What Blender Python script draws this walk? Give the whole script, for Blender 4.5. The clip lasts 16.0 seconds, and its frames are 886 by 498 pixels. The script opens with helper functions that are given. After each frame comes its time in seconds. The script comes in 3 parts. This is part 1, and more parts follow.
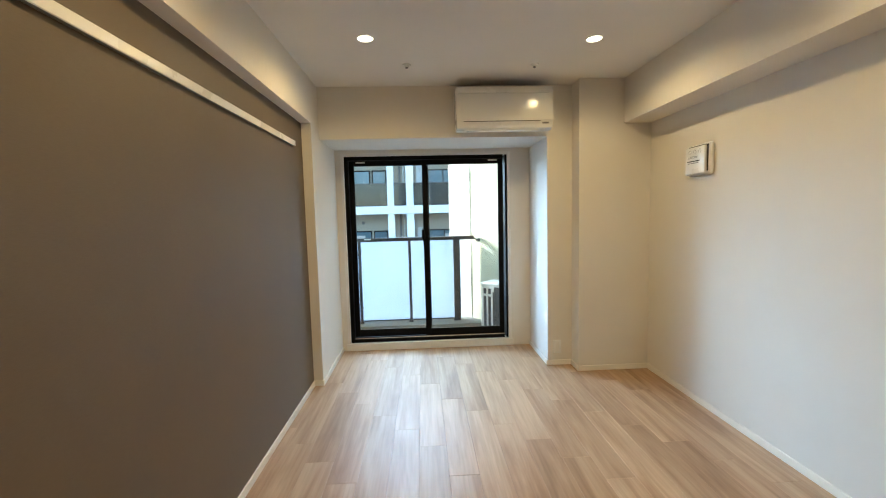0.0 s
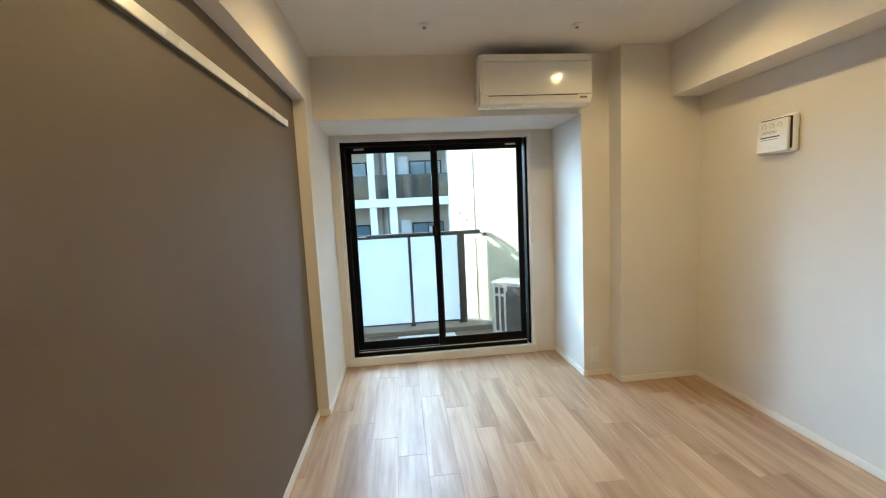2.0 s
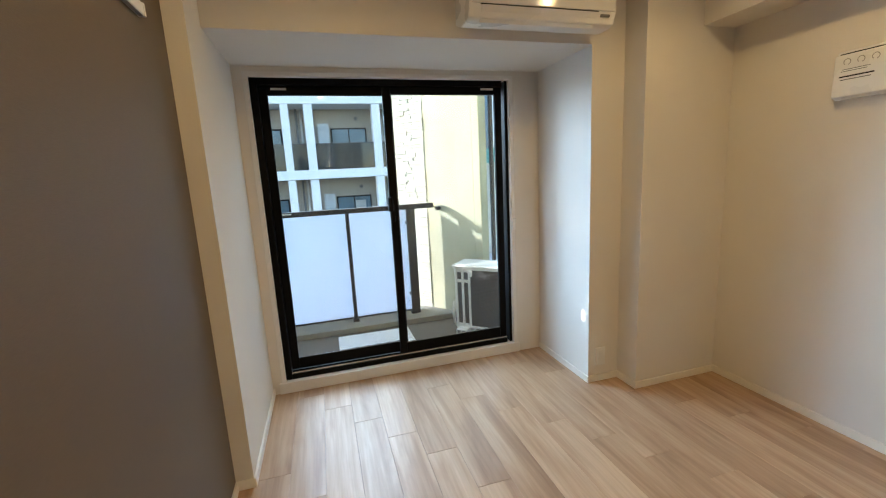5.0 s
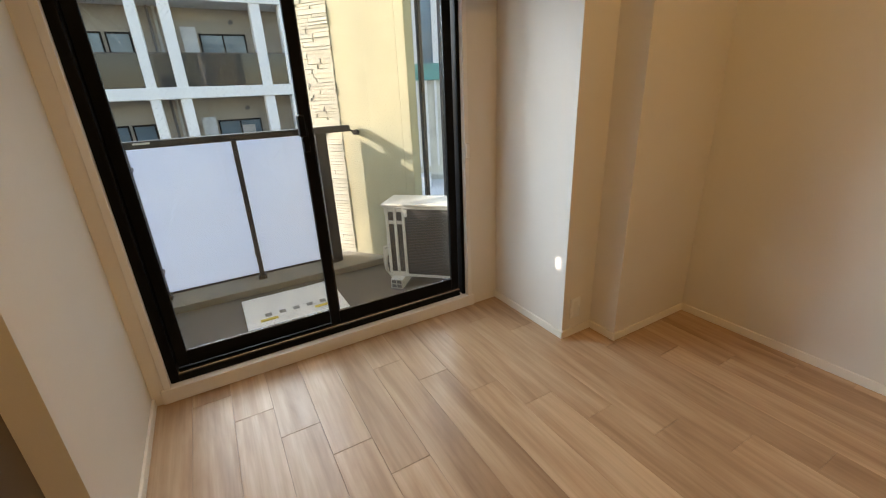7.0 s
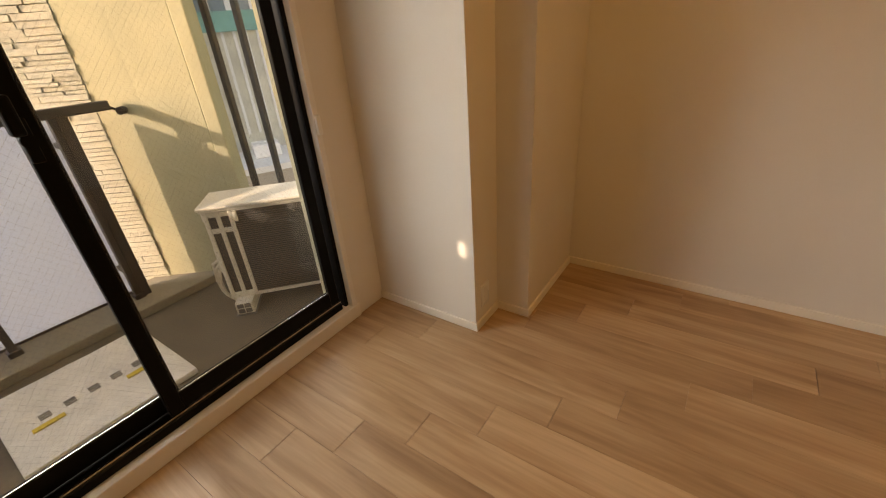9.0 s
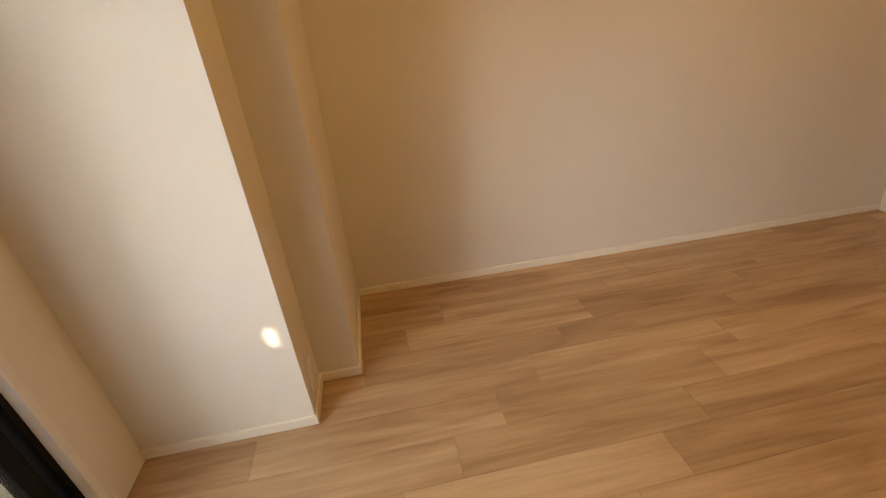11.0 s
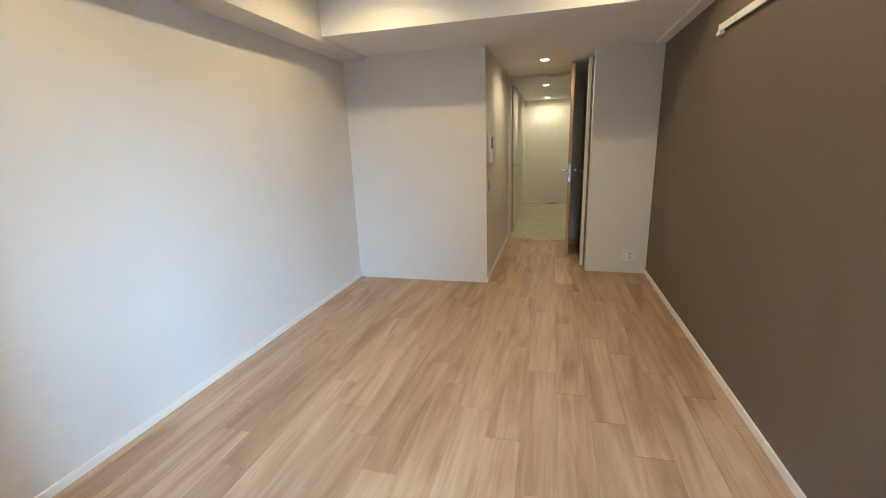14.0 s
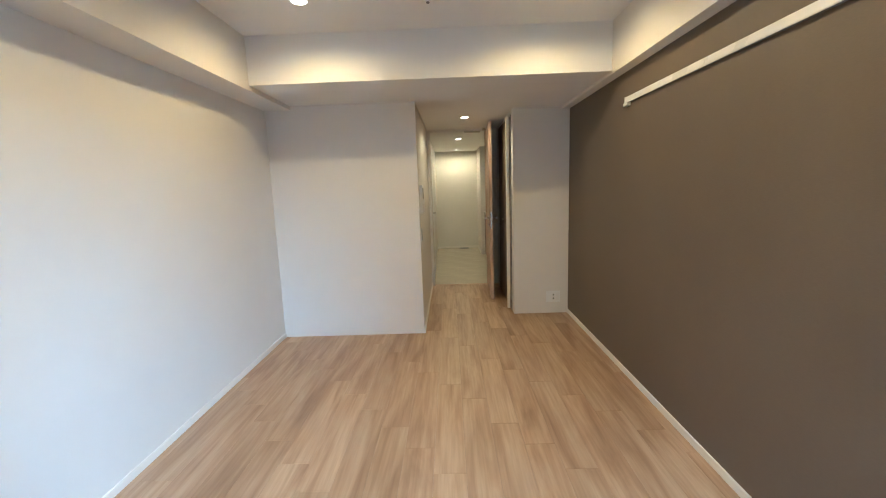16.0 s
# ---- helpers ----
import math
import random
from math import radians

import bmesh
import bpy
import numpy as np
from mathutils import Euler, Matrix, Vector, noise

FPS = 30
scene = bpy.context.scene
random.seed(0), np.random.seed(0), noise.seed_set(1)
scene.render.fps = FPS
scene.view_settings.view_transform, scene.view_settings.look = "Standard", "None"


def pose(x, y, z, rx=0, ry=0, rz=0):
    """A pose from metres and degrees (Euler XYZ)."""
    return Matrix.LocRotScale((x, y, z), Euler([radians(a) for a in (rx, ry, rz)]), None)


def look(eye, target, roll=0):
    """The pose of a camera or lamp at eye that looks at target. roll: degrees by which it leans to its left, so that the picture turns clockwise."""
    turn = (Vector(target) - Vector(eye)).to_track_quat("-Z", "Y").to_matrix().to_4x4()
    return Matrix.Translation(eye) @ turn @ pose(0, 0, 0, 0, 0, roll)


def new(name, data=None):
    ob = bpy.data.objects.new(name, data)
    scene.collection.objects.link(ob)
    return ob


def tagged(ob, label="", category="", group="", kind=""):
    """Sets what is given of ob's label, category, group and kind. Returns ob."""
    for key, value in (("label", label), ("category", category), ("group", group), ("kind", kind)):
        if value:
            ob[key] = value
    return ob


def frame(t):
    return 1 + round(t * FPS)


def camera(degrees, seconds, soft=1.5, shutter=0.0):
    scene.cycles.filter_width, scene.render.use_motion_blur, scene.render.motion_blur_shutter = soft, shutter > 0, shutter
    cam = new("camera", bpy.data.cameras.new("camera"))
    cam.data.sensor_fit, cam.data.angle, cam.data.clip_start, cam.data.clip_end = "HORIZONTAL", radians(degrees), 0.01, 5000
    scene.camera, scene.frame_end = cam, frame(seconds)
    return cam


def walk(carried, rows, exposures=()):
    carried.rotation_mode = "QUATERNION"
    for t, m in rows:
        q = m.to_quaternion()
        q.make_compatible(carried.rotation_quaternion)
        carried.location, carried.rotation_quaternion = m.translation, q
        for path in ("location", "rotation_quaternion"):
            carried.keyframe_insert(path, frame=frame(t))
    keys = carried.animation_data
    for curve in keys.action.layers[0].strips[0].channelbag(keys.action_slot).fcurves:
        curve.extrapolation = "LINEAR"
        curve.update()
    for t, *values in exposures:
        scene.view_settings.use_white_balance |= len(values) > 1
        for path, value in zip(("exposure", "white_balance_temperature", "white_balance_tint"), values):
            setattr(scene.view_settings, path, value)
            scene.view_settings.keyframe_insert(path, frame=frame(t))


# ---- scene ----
cam = camera(94.4, 16.0, soft=1.1)
EXPOSURES = [(0.0, 2.9, 5450, 3), (4.2, 2.66, 5500, 6), (6.3, 2.18, 6900, 16), (7.5, 1.95, 8000, 19), (9.2, 1.64, 11000, 28), (11.3, 2.18, 9700, 26), (12.0, 2.27, 11000, 32), (12.5, 2.72, 7900, 15), (13.2, 3.07, 5100, 7), (14.5, 3.2, 4950, 5), (16.0, 3.25, 4900, 5)]
PATH = [
    (0, (0.923, -0.907, 1.368), (1.018, 1.083, 1.201), -1.4),
    (0.5, (0.834, -0.785, 1.372), (0.945, 1.205, 1.203), -1.7),
    (1, (0.725, -0.7, 1.394), (0.857, 1.288, 1.211), -2.4),
    (1.5, (0.647, -0.548, 1.375), (0.815, 1.436, 1.185), -2.7),
    (2, (0.637, -0.364, 1.388), (0.834, 1.616, 1.179), -2.8),
    (2.5, (0.609, -0.237, 1.375), (0.852, 1.735, 1.147), -2.5),
    (3, (0.519, -0.06, 1.375), (0.827, 1.902, 1.134), -2.2),
    (3.5, (0.459, 0.065, 1.363), (0.831, 2.012, 1.102), -1.9),
    (4, (0.451, 0.244, 1.368), (0.894, 2.172, 1.072), -1.7),
    (4.2, (0.466, 0.316, 1.357), (0.927, 2.238, 1.056), -1.7),
    (6.3, (0.5, 1.006, 1.341), (1.257, 2.768, 0.774), -3.8),
    (6.5, (0.492, 1.103, 1.319), (1.291, 2.833, 0.709), -3.2),
    (7, (0.528, 1.25, 1.294), (1.43, 2.886, 0.579), -2.6),
    (7.5, (0.516, 1.435, 1.296), (1.563, 2.953, 0.521), -3.0),
    (8, (0.526, 1.539, 1.289), (1.698, 2.942, 0.478), -3.8),
    (8.5, (0.591, 1.69, 1.281), (1.896, 2.932, 0.413), -4.7),
    (9, (0.675, 1.821, 1.285), (2.101, 2.863, 0.346), -4.5),
    (9.2, (0.692, 1.864, 1.283), (2.177, 2.802, 0.327), -3.5),
    (11.3, (0.891, 2.322, 1.272), (2.594, 1.8, 0.362), -4.6),
    (11.5, (0.911, 2.344, 1.265), (2.567, 1.651, 0.384), -4.4),
    (12, (0.925, 2.409, 1.259), (2.386, 1.325, 0.429), -5.2),
    (12.5, (0.929, 2.459, 1.264), (2.115, 1.055, 0.475), -3.6),
    (13, (0.891, 2.535, 1.268), (1.805, 0.896, 0.577), -3.0),
    (13.5, (0.877, 2.674, 1.293), (1.578, 0.898, 0.699), -2.6),
    (14, (0.918, 2.749, 1.32), (1.425, 0.879, 0.824), -2.1),
    (14.5, (1.044, 2.792, 1.344), (1.363, 0.864, 0.917), -2.1),
    (15, (1.143, 2.826, 1.349), (1.326, 0.869, 0.979), -1.8),
    (15.5, (1.178, 2.804, 1.359), (1.275, 0.833, 1.034), -2.0),
    (16, (1.226, 2.738, 1.373), (1.265, 0.761, 1.073), -2.0),
]
walk(cam, [(t, look(eye, target, roll)) for t, eye, target, roll in PATH], EXPOSURES)

# ---- world and sun ----
SUN_WAY = Vector((2.05, -1.0, -0.66)).normalized()
world = bpy.data.worlds.new("world")
scene.world = world
world.use_nodes = True
wn = world.node_tree.nodes
sky = wn.new("ShaderNodeTexSky")
sky.sky_type = "NISHITA"
sky.sun_disc = False
sky.sun_elevation = math.asin(-SUN_WAY.z)
sky.sun_rotation = math.atan2(-SUN_WAY.x, -SUN_WAY.y)
world.node_tree.links.new(sky.outputs[0], wn["Background"].inputs[0])
wn["Background"].inputs[1].default_value = 0.15
sun = new("sun", bpy.data.lights.new("sun", "SUN"))
sun.data.energy = 1.7
sun.data.angle = radians(0.5)
sun.data.color = (1.0, 0.97, 0.91)
sun.matrix_world = look((0, 0, 0), SUN_WAY)
# unseen lamp added in mid-air for sky beside the building, aslant to the window
daylight = new("added_sky_lamp_side", bpy.data.lights.new("added_sky_lamp_side", "AREA"))
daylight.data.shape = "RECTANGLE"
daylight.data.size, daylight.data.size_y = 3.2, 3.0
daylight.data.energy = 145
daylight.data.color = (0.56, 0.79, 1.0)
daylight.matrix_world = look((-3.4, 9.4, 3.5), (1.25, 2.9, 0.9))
# second unseen lamp added above the railing as sky; falls on floor by window
over = new("added_sky_lamp_high", bpy.data.lights.new("added_sky_lamp_high", "AREA"))
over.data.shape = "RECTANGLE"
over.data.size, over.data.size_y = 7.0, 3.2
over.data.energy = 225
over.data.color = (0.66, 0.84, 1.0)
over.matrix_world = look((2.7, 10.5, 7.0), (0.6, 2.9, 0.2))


def lamp(name, x, y, z, watts, colour, spread=166):
    l = bpy.data.lights.new(name, "SPOT")
    l.energy, l.color, l.spot_size, l.spot_blend, l.shadow_soft_size = watts, colour, radians(spread), 0.55, 0.035
    ob = new(name, l)
    ob.matrix_world = pose(x, y, z)
    return ob


WARM = (1.0, 0.64, 0.24)
ROOM_LIGHTS = [(0.606, 1.70), (2.03, 1.714), (2.045, 0.232), (0.606, 0.232)]
HALL_LIGHTS = [(1.032, -1.94), (1.053, -4.04), (1.055, -6.05)]
CEIL = 2.445
ROOM_W, HALL_W, HALL_COLOUR = 3.7, 2.7, (1.0, 0.74, 0.36)
# height span of the sun spot hole in the added board
HOLE0, HOLE1 = 1.35, 1.43

# ---- materials ----
def mat(name, rough=0.5, metal=0.0):
    m = bpy.data.materials.new(name)
    m.use_nodes = True
    b = m.node_tree.nodes["Principled BSDF"]
    b.inputs["Roughness"].default_value = rough
    b.inputs["Metallic"].default_value = metal
    return m, m.node_tree, b


def noise_tex(nt, scale, detail=4.0, stretch=(1, 1, 1), rough=0.55):
    tc = nt.nodes.new("ShaderNodeTexCoord")
    mp = nt.nodes.new("ShaderNodeMapping")
    mp.inputs["Scale"].default_value = stretch
    n = nt.nodes.new("ShaderNodeTexNoise")
    n.inputs["Scale"].default_value = scale
    n.inputs["Detail"].default_value = detail
    n.inputs["Roughness"].default_value = rough
    nt.links.new(tc.outputs["Object"], mp.inputs["Vector"])
    nt.links.new(mp.outputs[0], n.inputs["Vector"])
    return n, mp


def ramp(nt, source, stops):
    r = nt.nodes.new("ShaderNodeValToRGB")
    e = r.color_ramp.elements
    while len(e) < len(stops):
        e.new(0.5)
    for el, (p, c) in zip(e, stops):
        el.position, el.color = p, (*c, 1)
    nt.links.new(source, r.inputs[0])
    return r


def bump(nt, b, source, strength, distance):
    k = nt.nodes.new("ShaderNodeBump")
    k.inputs["Strength"].default_value = strength
    k.inputs["Distance"].default_value = distance
    nt.links.new(source, k.inputs["Height"])
    nt.links.new(k.outputs[0], b.inputs["Normal"])


def varied(name, colour, rough=0.5, metal=0.0, spread=0.06, scale=3.0, fine=400.0, relief=0.15, depth=0.0006, stretch=(1, 1, 1)):
    """A surface with broad tone drift, a fine grain and a little relief."""
    m, nt, b = mat(name, rough, metal)
    broad, _ = noise_tex(nt, scale, 5)
    grain, _ = noise_tex(nt, fine, 3, stretch)
    lo = tuple(max(0, c * (1 - spread)) for c in colour)
    hi = tuple(min(1, c * (1 + spread)) for c in colour)
    r = ramp(nt, broad.outputs[0], [(0.3, lo), (0.7, hi)])
    g = ramp(nt, grain.outputs[0], [(0.3, (1 - spread,) * 3), (0.7, (1, 1, 1))])
    mx = nt.nodes.new("ShaderNodeMix")
    mx.data_type, mx.blend_type = "RGBA", "MULTIPLY"
    mx.inputs[0].default_value = 1
    nt.links.new(r.outputs[0], mx.inputs[6])
    nt.links.new(g.outputs[0], mx.inputs[7])
    nt.links.new(mx.outputs[2], b.inputs["Base Color"])
    bump(nt, b, grain.outputs[0], relief, depth)
    rr = ramp(nt, broad.outputs[0], [(0.2, (max(0, rough - 0.07),) * 3), (0.8, (min(1, rough + 0.07),) * 3)])
    nt.links.new(rr.outputs[0], b.inputs["Roughness"])
    return m


def plank_material():
    m, nt, b = mat("oak_plank", 0.38)
    info = nt.nodes.new("ShaderNodeObjectInfo")
    shift = nt.nodes.new("ShaderNodeVectorMath")
    shift.operation = "SCALE"
    shift.inputs[0].default_value = (37.0, 91.0, 53.0)
    nt.links.new(info.outputs["Random"], shift.inputs["Scale"])
    tones = []
    for scale, stretch, detail in ((1.5, (6.5, 0.75, 1), 4), (4.0, (15, 0.6, 1), 3), (2.2, (1.6, 0.7, 1), 2)):
        n, mp = noise_tex(nt, scale, detail, stretch)
        nt.links.new(shift.outputs[0], mp.inputs["Location"])
        tones.append(n)
    tones[0].inputs["Distortion"].default_value = 0.6
    a = ramp(nt, tones[0].outputs[0], [(0.30, (0.38, 0.245, 0.148)), (0.48, (0.53, 0.37, 0.235)), (0.68, (0.64, 0.48, 0.325))])
    f = ramp(nt, tones[1].outputs[0], [(0.3, (0.84, 0.815, 0.79)), (0.62, (1, 1, 1))])
    r = ramp(nt, info.outputs["Random"], [(0.0, (0.86, 0.82, 0.77)), (0.35, (0.95, 0.93, 0.90)), (0.7, (1.0, 0.97, 0.93)), (1.0, (1.06, 1.04, 1.0))])
    k = ramp(nt, tones[2].outputs[0], [(0.3, (0.9, 0.87, 0.84)), (0.7, (1, 1, 1))])
    last = a.outputs[0]
    for other in (f, r, k):
        mx = nt.nodes.new("ShaderNodeMix")
        mx.data_type, mx.blend_type = "RGBA", "MULTIPLY"
        mx.inputs[0].default_value = 1
        nt.links.new(last, mx.inputs[6])
        nt.links.new(other.outputs[0], mx.inputs[7])
        last = mx.outputs[2]
    nt.links.new(last, b.inputs["Base Color"])
    rg = ramp(nt, tones[1].outputs[0], [(0.3, (0.45,) * 3), (0.7, (0.34,) * 3)])
    nt.links.new(rg.outputs[0], b.inputs["Roughness"])
    bump(nt, b, tones[1].outputs[0], 0.12, 0.0006)
    return m


def wood_material(name, dark, light, axis=2):
    m, nt, b = mat(name, 0.45)
    st = [14, 14, 14]
    st[axis] = 0.7
    n, _ = noise_tex(nt, 3.0, 5, st)
    n.inputs["Distortion"].default_value = 0.5
    r = ramp(nt, n.outputs[0], [(0.3, dark), (0.7, light)])
    nt.links.new(r.outputs[0], b.inputs["Base Color"])
    bump(nt, b, n.outputs[0], 0.1, 0.0005)
    return m


def glass_material(name, tint=(1, 1, 1), rough=0.0):
    m, nt, b = mat(name, rough)
    b.inputs["Base Color"].default_value = (*tint, 1)
    b.inputs["Transmission Weight"].default_value = 1
    b.inputs["IOR"].default_value = 1.45
    return m


def frosted_material():
    m, nt, b = mat("frosted_glass", 0.5)
    n, _ = noise_tex(nt, 250, 2)
    r = ramp(nt, n.outputs[0], [(0.3, (0.61, 0.675, 0.79)), (0.7, (0.66, 0.725, 0.83))])
    t = nt.nodes.new("ShaderNodeBsdfTranslucent")
    mixs = nt.nodes.new("ShaderNodeMixShader")
    mixs.inputs[0].default_value = 0.5
    nt.links.new(r.outputs[0], b.inputs["Base Color"])
    nt.links.new(r.outputs[0], t.inputs["Color"])
    nt.links.new(b.outputs[0], mixs.inputs[1])
    nt.links.new(t.outputs[0], mixs.inputs[2])
    nt.links.new(mixs.outputs[0], nt.nodes["Material Output"].inputs[0])
    return m


def glow(name, colour, strength):
    m, nt, b = mat(name, 0.4)
    b.inputs["Emission Color"].default_value = (*colour, 1)
    b.inputs["Emission Strength"].default_value = strength
    return m


PAPER = varied("white_wallpaper", (0.76, 0.725, 0.665), 0.85, spread=0.025, scale=1.5, fine=260, relief=0.35, depth=0.0008)
CEILING = varied("ceiling_wallpaper", (0.82, 0.80, 0.77), 0.9, spread=0.025, scale=1.2, fine=240, relief=0.3, depth=0.0008)
BROWN = varied("brown_wallpaper", (0.152, 0.120, 0.091), 0.58, spread=0.10, scale=1.2, fine=160, relief=0.4, depth=0.0008, stretch=(1, 0.25, 3))
BASE = varied("baseboard_paint", (0.86, 0.82, 0.74), 0.4, spread=0.03)
TRIM = varied("white_trim", (0.80, 0.78, 0.74), 0.45, spread=0.03)


def dulled(m, level):
    m.node_tree.nodes["Principled BSDF"].inputs["Specular IOR Level"].default_value = level
    return m


BLACK = dulled(varied("black_aluminium", (0.004, 0.004, 0.0045), 0.42, 0.0, spread=0.15), 0.12)
# near-black for print, kick board, and strips that paint shade into gaps
DARK = varied("gap_shade_and_print", (0.02, 0.02, 0.02), 0.8)
PLASTIC = varied("white_plastic", (0.82, 0.82, 0.80), 0.28, spread=0.015, relief=0.02)
GLOSSY = varied("glossy_white_plastic", (0.80, 0.80, 0.78), 0.12, spread=0.01, relief=0.0)
MATTE = varied("matte_white_plastic", (0.78, 0.77, 0.74), 0.5, spread=0.02, relief=0.05)
GREYP = varied("grey_plastic", (0.18, 0.18, 0.18), 0.5)
CHROME = varied("satin_chrome", (0.7, 0.69, 0.67), 0.22, 1.0, spread=0.05)
PLANK = plank_material()
SUB = varied("subfloor", (0.22, 0.15, 0.095), 0.9)
DOORWOOD = wood_material("door_wood", (0.40, 0.26, 0.17), (0.56, 0.39, 0.27))
DARKWOOD = wood_material("dark_door_wood", (0.13, 0.085, 0.055), (0.22, 0.15, 0.10))
TILE = varied("cream_tile", (0.66, 0.60, 0.47), 0.22, spread=0.05, relief=0.03)
GROUT = varied("grout", (0.45, 0.42, 0.36), 0.9)
GLASS = glass_material("window_glass", (0.97, 0.99, 0.98))
SMOKE = varied("smoked_glass_rail", (0.018, 0.021, 0.025), 0.06, spread=0.1, relief=0.0)
FROST = frosted_material()
RAILM = varied("dark_grey_rail", (0.07, 0.065, 0.065), 0.4, 0.5, spread=0.1)
CONC = varied("balcony_sheet", (0.150, 0.128, 0.100), 0.8, spread=0.14, scale=4, fine=120, relief=0.4, depth=0.001)
KERB = varied("kerb_mortar", (0.25, 0.225, 0.185), 0.85, spread=0.12, scale=5, fine=90, relief=0.4, depth=0.001)
STUCCO = varied("cream_stucco", (0.45, 0.445, 0.325), 0.9, spread=0.12, scale=2.5, fine=90, relief=0.7, depth=0.003)
STONE = varied("ledge_stone", (0.55, 0.55, 0.475), 0.85, spread=0.16, scale=9, fine=60, relief=0.8, depth=0.004)
UNIT = varied("ivory_metal", (0.74, 0.72, 0.66), 0.4, spread=0.05)
GRILL = varied("grey_grill", (0.085, 0.08, 0.075), 0.6, spread=0.1)
HOSE = varied("ivory_hose", (0.70, 0.66, 0.56), 0.7, spread=0.08)
FOAM = varied("foil_packing", (0.82, 0.80, 0.76), 0.45, spread=0.10, scale=9, fine=30, relief=0.6, depth=0.004)
YELLOW = varied("yellow_print", (0.75, 0.55, 0.08), 0.6)
INK = varied("grey_print", (0.34, 0.33, 0.31), 0.7)
FACADE = varied("white_facade", (0.80, 0.80, 0.78), 0.8, spread=0.05, scale=0.6)
BEIGE = varied("beige_facade", (0.42, 0.38, 0.32), 0.85, spread=0.07, scale=0.5)
FARGLASS = varied("far_window_glass", (0.15, 0.23, 0.29), 0.05, spread=0.3, scale=0.7, relief=0.0)
CURTAIN = varied("far_curtain", (0.55, 0.56, 0.55), 0.9, spread=0.1)
NET = varied("teal_netting", (0.16, 0.42, 0.38), 0.8, spread=0.25, scale=1.5)
METALSHEET = varied("pale_sheet_cladding", (0.66, 0.64, 0.54), 0.6, spread=0.15, scale=1.0)
ASPHALT = varied("asphalt", (0.05, 0.05, 0.05), 0.9, spread=0.2)
CARWHITE = varied("car_paint_white", (0.78, 0.78, 0.78), 0.25, spread=0.02, relief=0.0)
BULB = glow("lamp_diffuser", (1.0, 0.80, 0.52), 4.0)


# ---- mesh helpers ----
def add_box(bm, x0, x1, y0, y1, z0, z1, bevel=0.0, segs=1):
    part_bm = bmesh.new()
    bmesh.ops.create_cube(part_bm, size=1.0)
    for v in part_bm.verts:
        v.co = Vector(((x0 + x1) / 2 + v.co.x * (x1 - x0), (y0 + y1) / 2 + v.co.y * (y1 - y0), (z0 + z1) / 2 + v.co.z * (z1 - z0)))
    if bevel:
        bmesh.ops.bevel(part_bm, geom=part_bm.edges[:], offset=bevel, segments=segs, affect="EDGES", profile=0.5)
    return join(bm, part_bm)


def join(bm, other, m=None):
    table = {}
    for v in other.verts:
        table[v] = bm.verts.new(m @ v.co if m else v.co)
    for f in other.faces:
        nf = bm.faces.new([table[v] for v in f.verts])
        nf.smooth = f.smooth
    other.free()
    return bm


def box(x0, x1, y0, y1, z0, z1, bevel=0.0, segs=1):
    return add_box(bmesh.new(), x0, x1, y0, y1, z0, z1, bevel, segs)


def add_tube(bm, a, b, r, sides=16, r2=None, smooth=True):
    a, b = Vector(a), Vector(b)
    t = bmesh.new()
    bmesh.ops.create_cone(t, cap_ends=True, segments=sides, radius1=r, radius2=r if r2 is None else r2, depth=(b - a).length)
    for f in t.faces:
        f.smooth = smooth and len(f.verts) == 4
    m = Matrix.Translation((a + b) / 2) @ (b - a).to_track_quat("Z", "Y").to_matrix().to_4x4()
    return join(bm, t, m)


def tube(a, b, r, sides=16, r2=None):
    return add_tube(bmesh.new(), a, b, r, sides, r2)


def add_pipe(bm, points, r, sides=10):
    """A bent pipe through the points."""
    pts = [Vector(p) for p in points]
    rings = []
    for i, p in enumerate(pts):
        d = (pts[min(i + 1, len(pts) - 1)] - pts[max(i - 1, 0)]).normalized()
        q = d.to_track_quat("Z", "Y").to_matrix()
        rings.append([bm.verts.new(p + q @ Vector((r * math.cos(a), r * math.sin(a), 0))) for a in [2 * math.pi * k / sides for k in range(sides)]])
    for u, w in zip(rings, rings[1:]):
        for k in range(sides):
            f = bm.faces.new((u[k], u[(k + 1) % sides], w[(k + 1) % sides], w[k]))
            f.smooth = True
    bm.faces.new(rings[0][::-1])
    bm.faces.new(rings[-1])
    return bm


def part(name, bm, material, parent=None, label=""):
    """Links a bmesh as one mesh object, under a thing or part if one is given."""
    bmesh.ops.recalc_face_normals(bm, faces=bm.faces[:])
    me = bpy.data.meshes.new(name)
    bm.to_mesh(me)
    bm.free()
    me.materials.append(material)
    ob = new(name, me)
    if parent:
        ob.parent = parent
    if label:
        ob["label"] = label
    return ob


def structure(name, bm, material, label, category):
    return tagged(part(name, bm, material), label, category, kind="structure")


def empty(name, label, category, at=(0, 0, 0), group="", kind=""):
    ob = new(name)
    ob.empty_display_size = 0.1
    ob.location = at
    return tagged(ob, label, category, group, kind)


# ---- room shell ----
LW, RW = 0.0, 2.835          # side walls
FAR, WIN = 2.635, 3.235        # wall over the recess, wall round the window
BACK, BACKL = -1.005, -1.523    # end wall, and its deeper part
HL, HR = 0.57, 1.503          # hall walls
SOFFIT = 2.12
DOORY = -2.93
HIGH = CEIL + 0.02

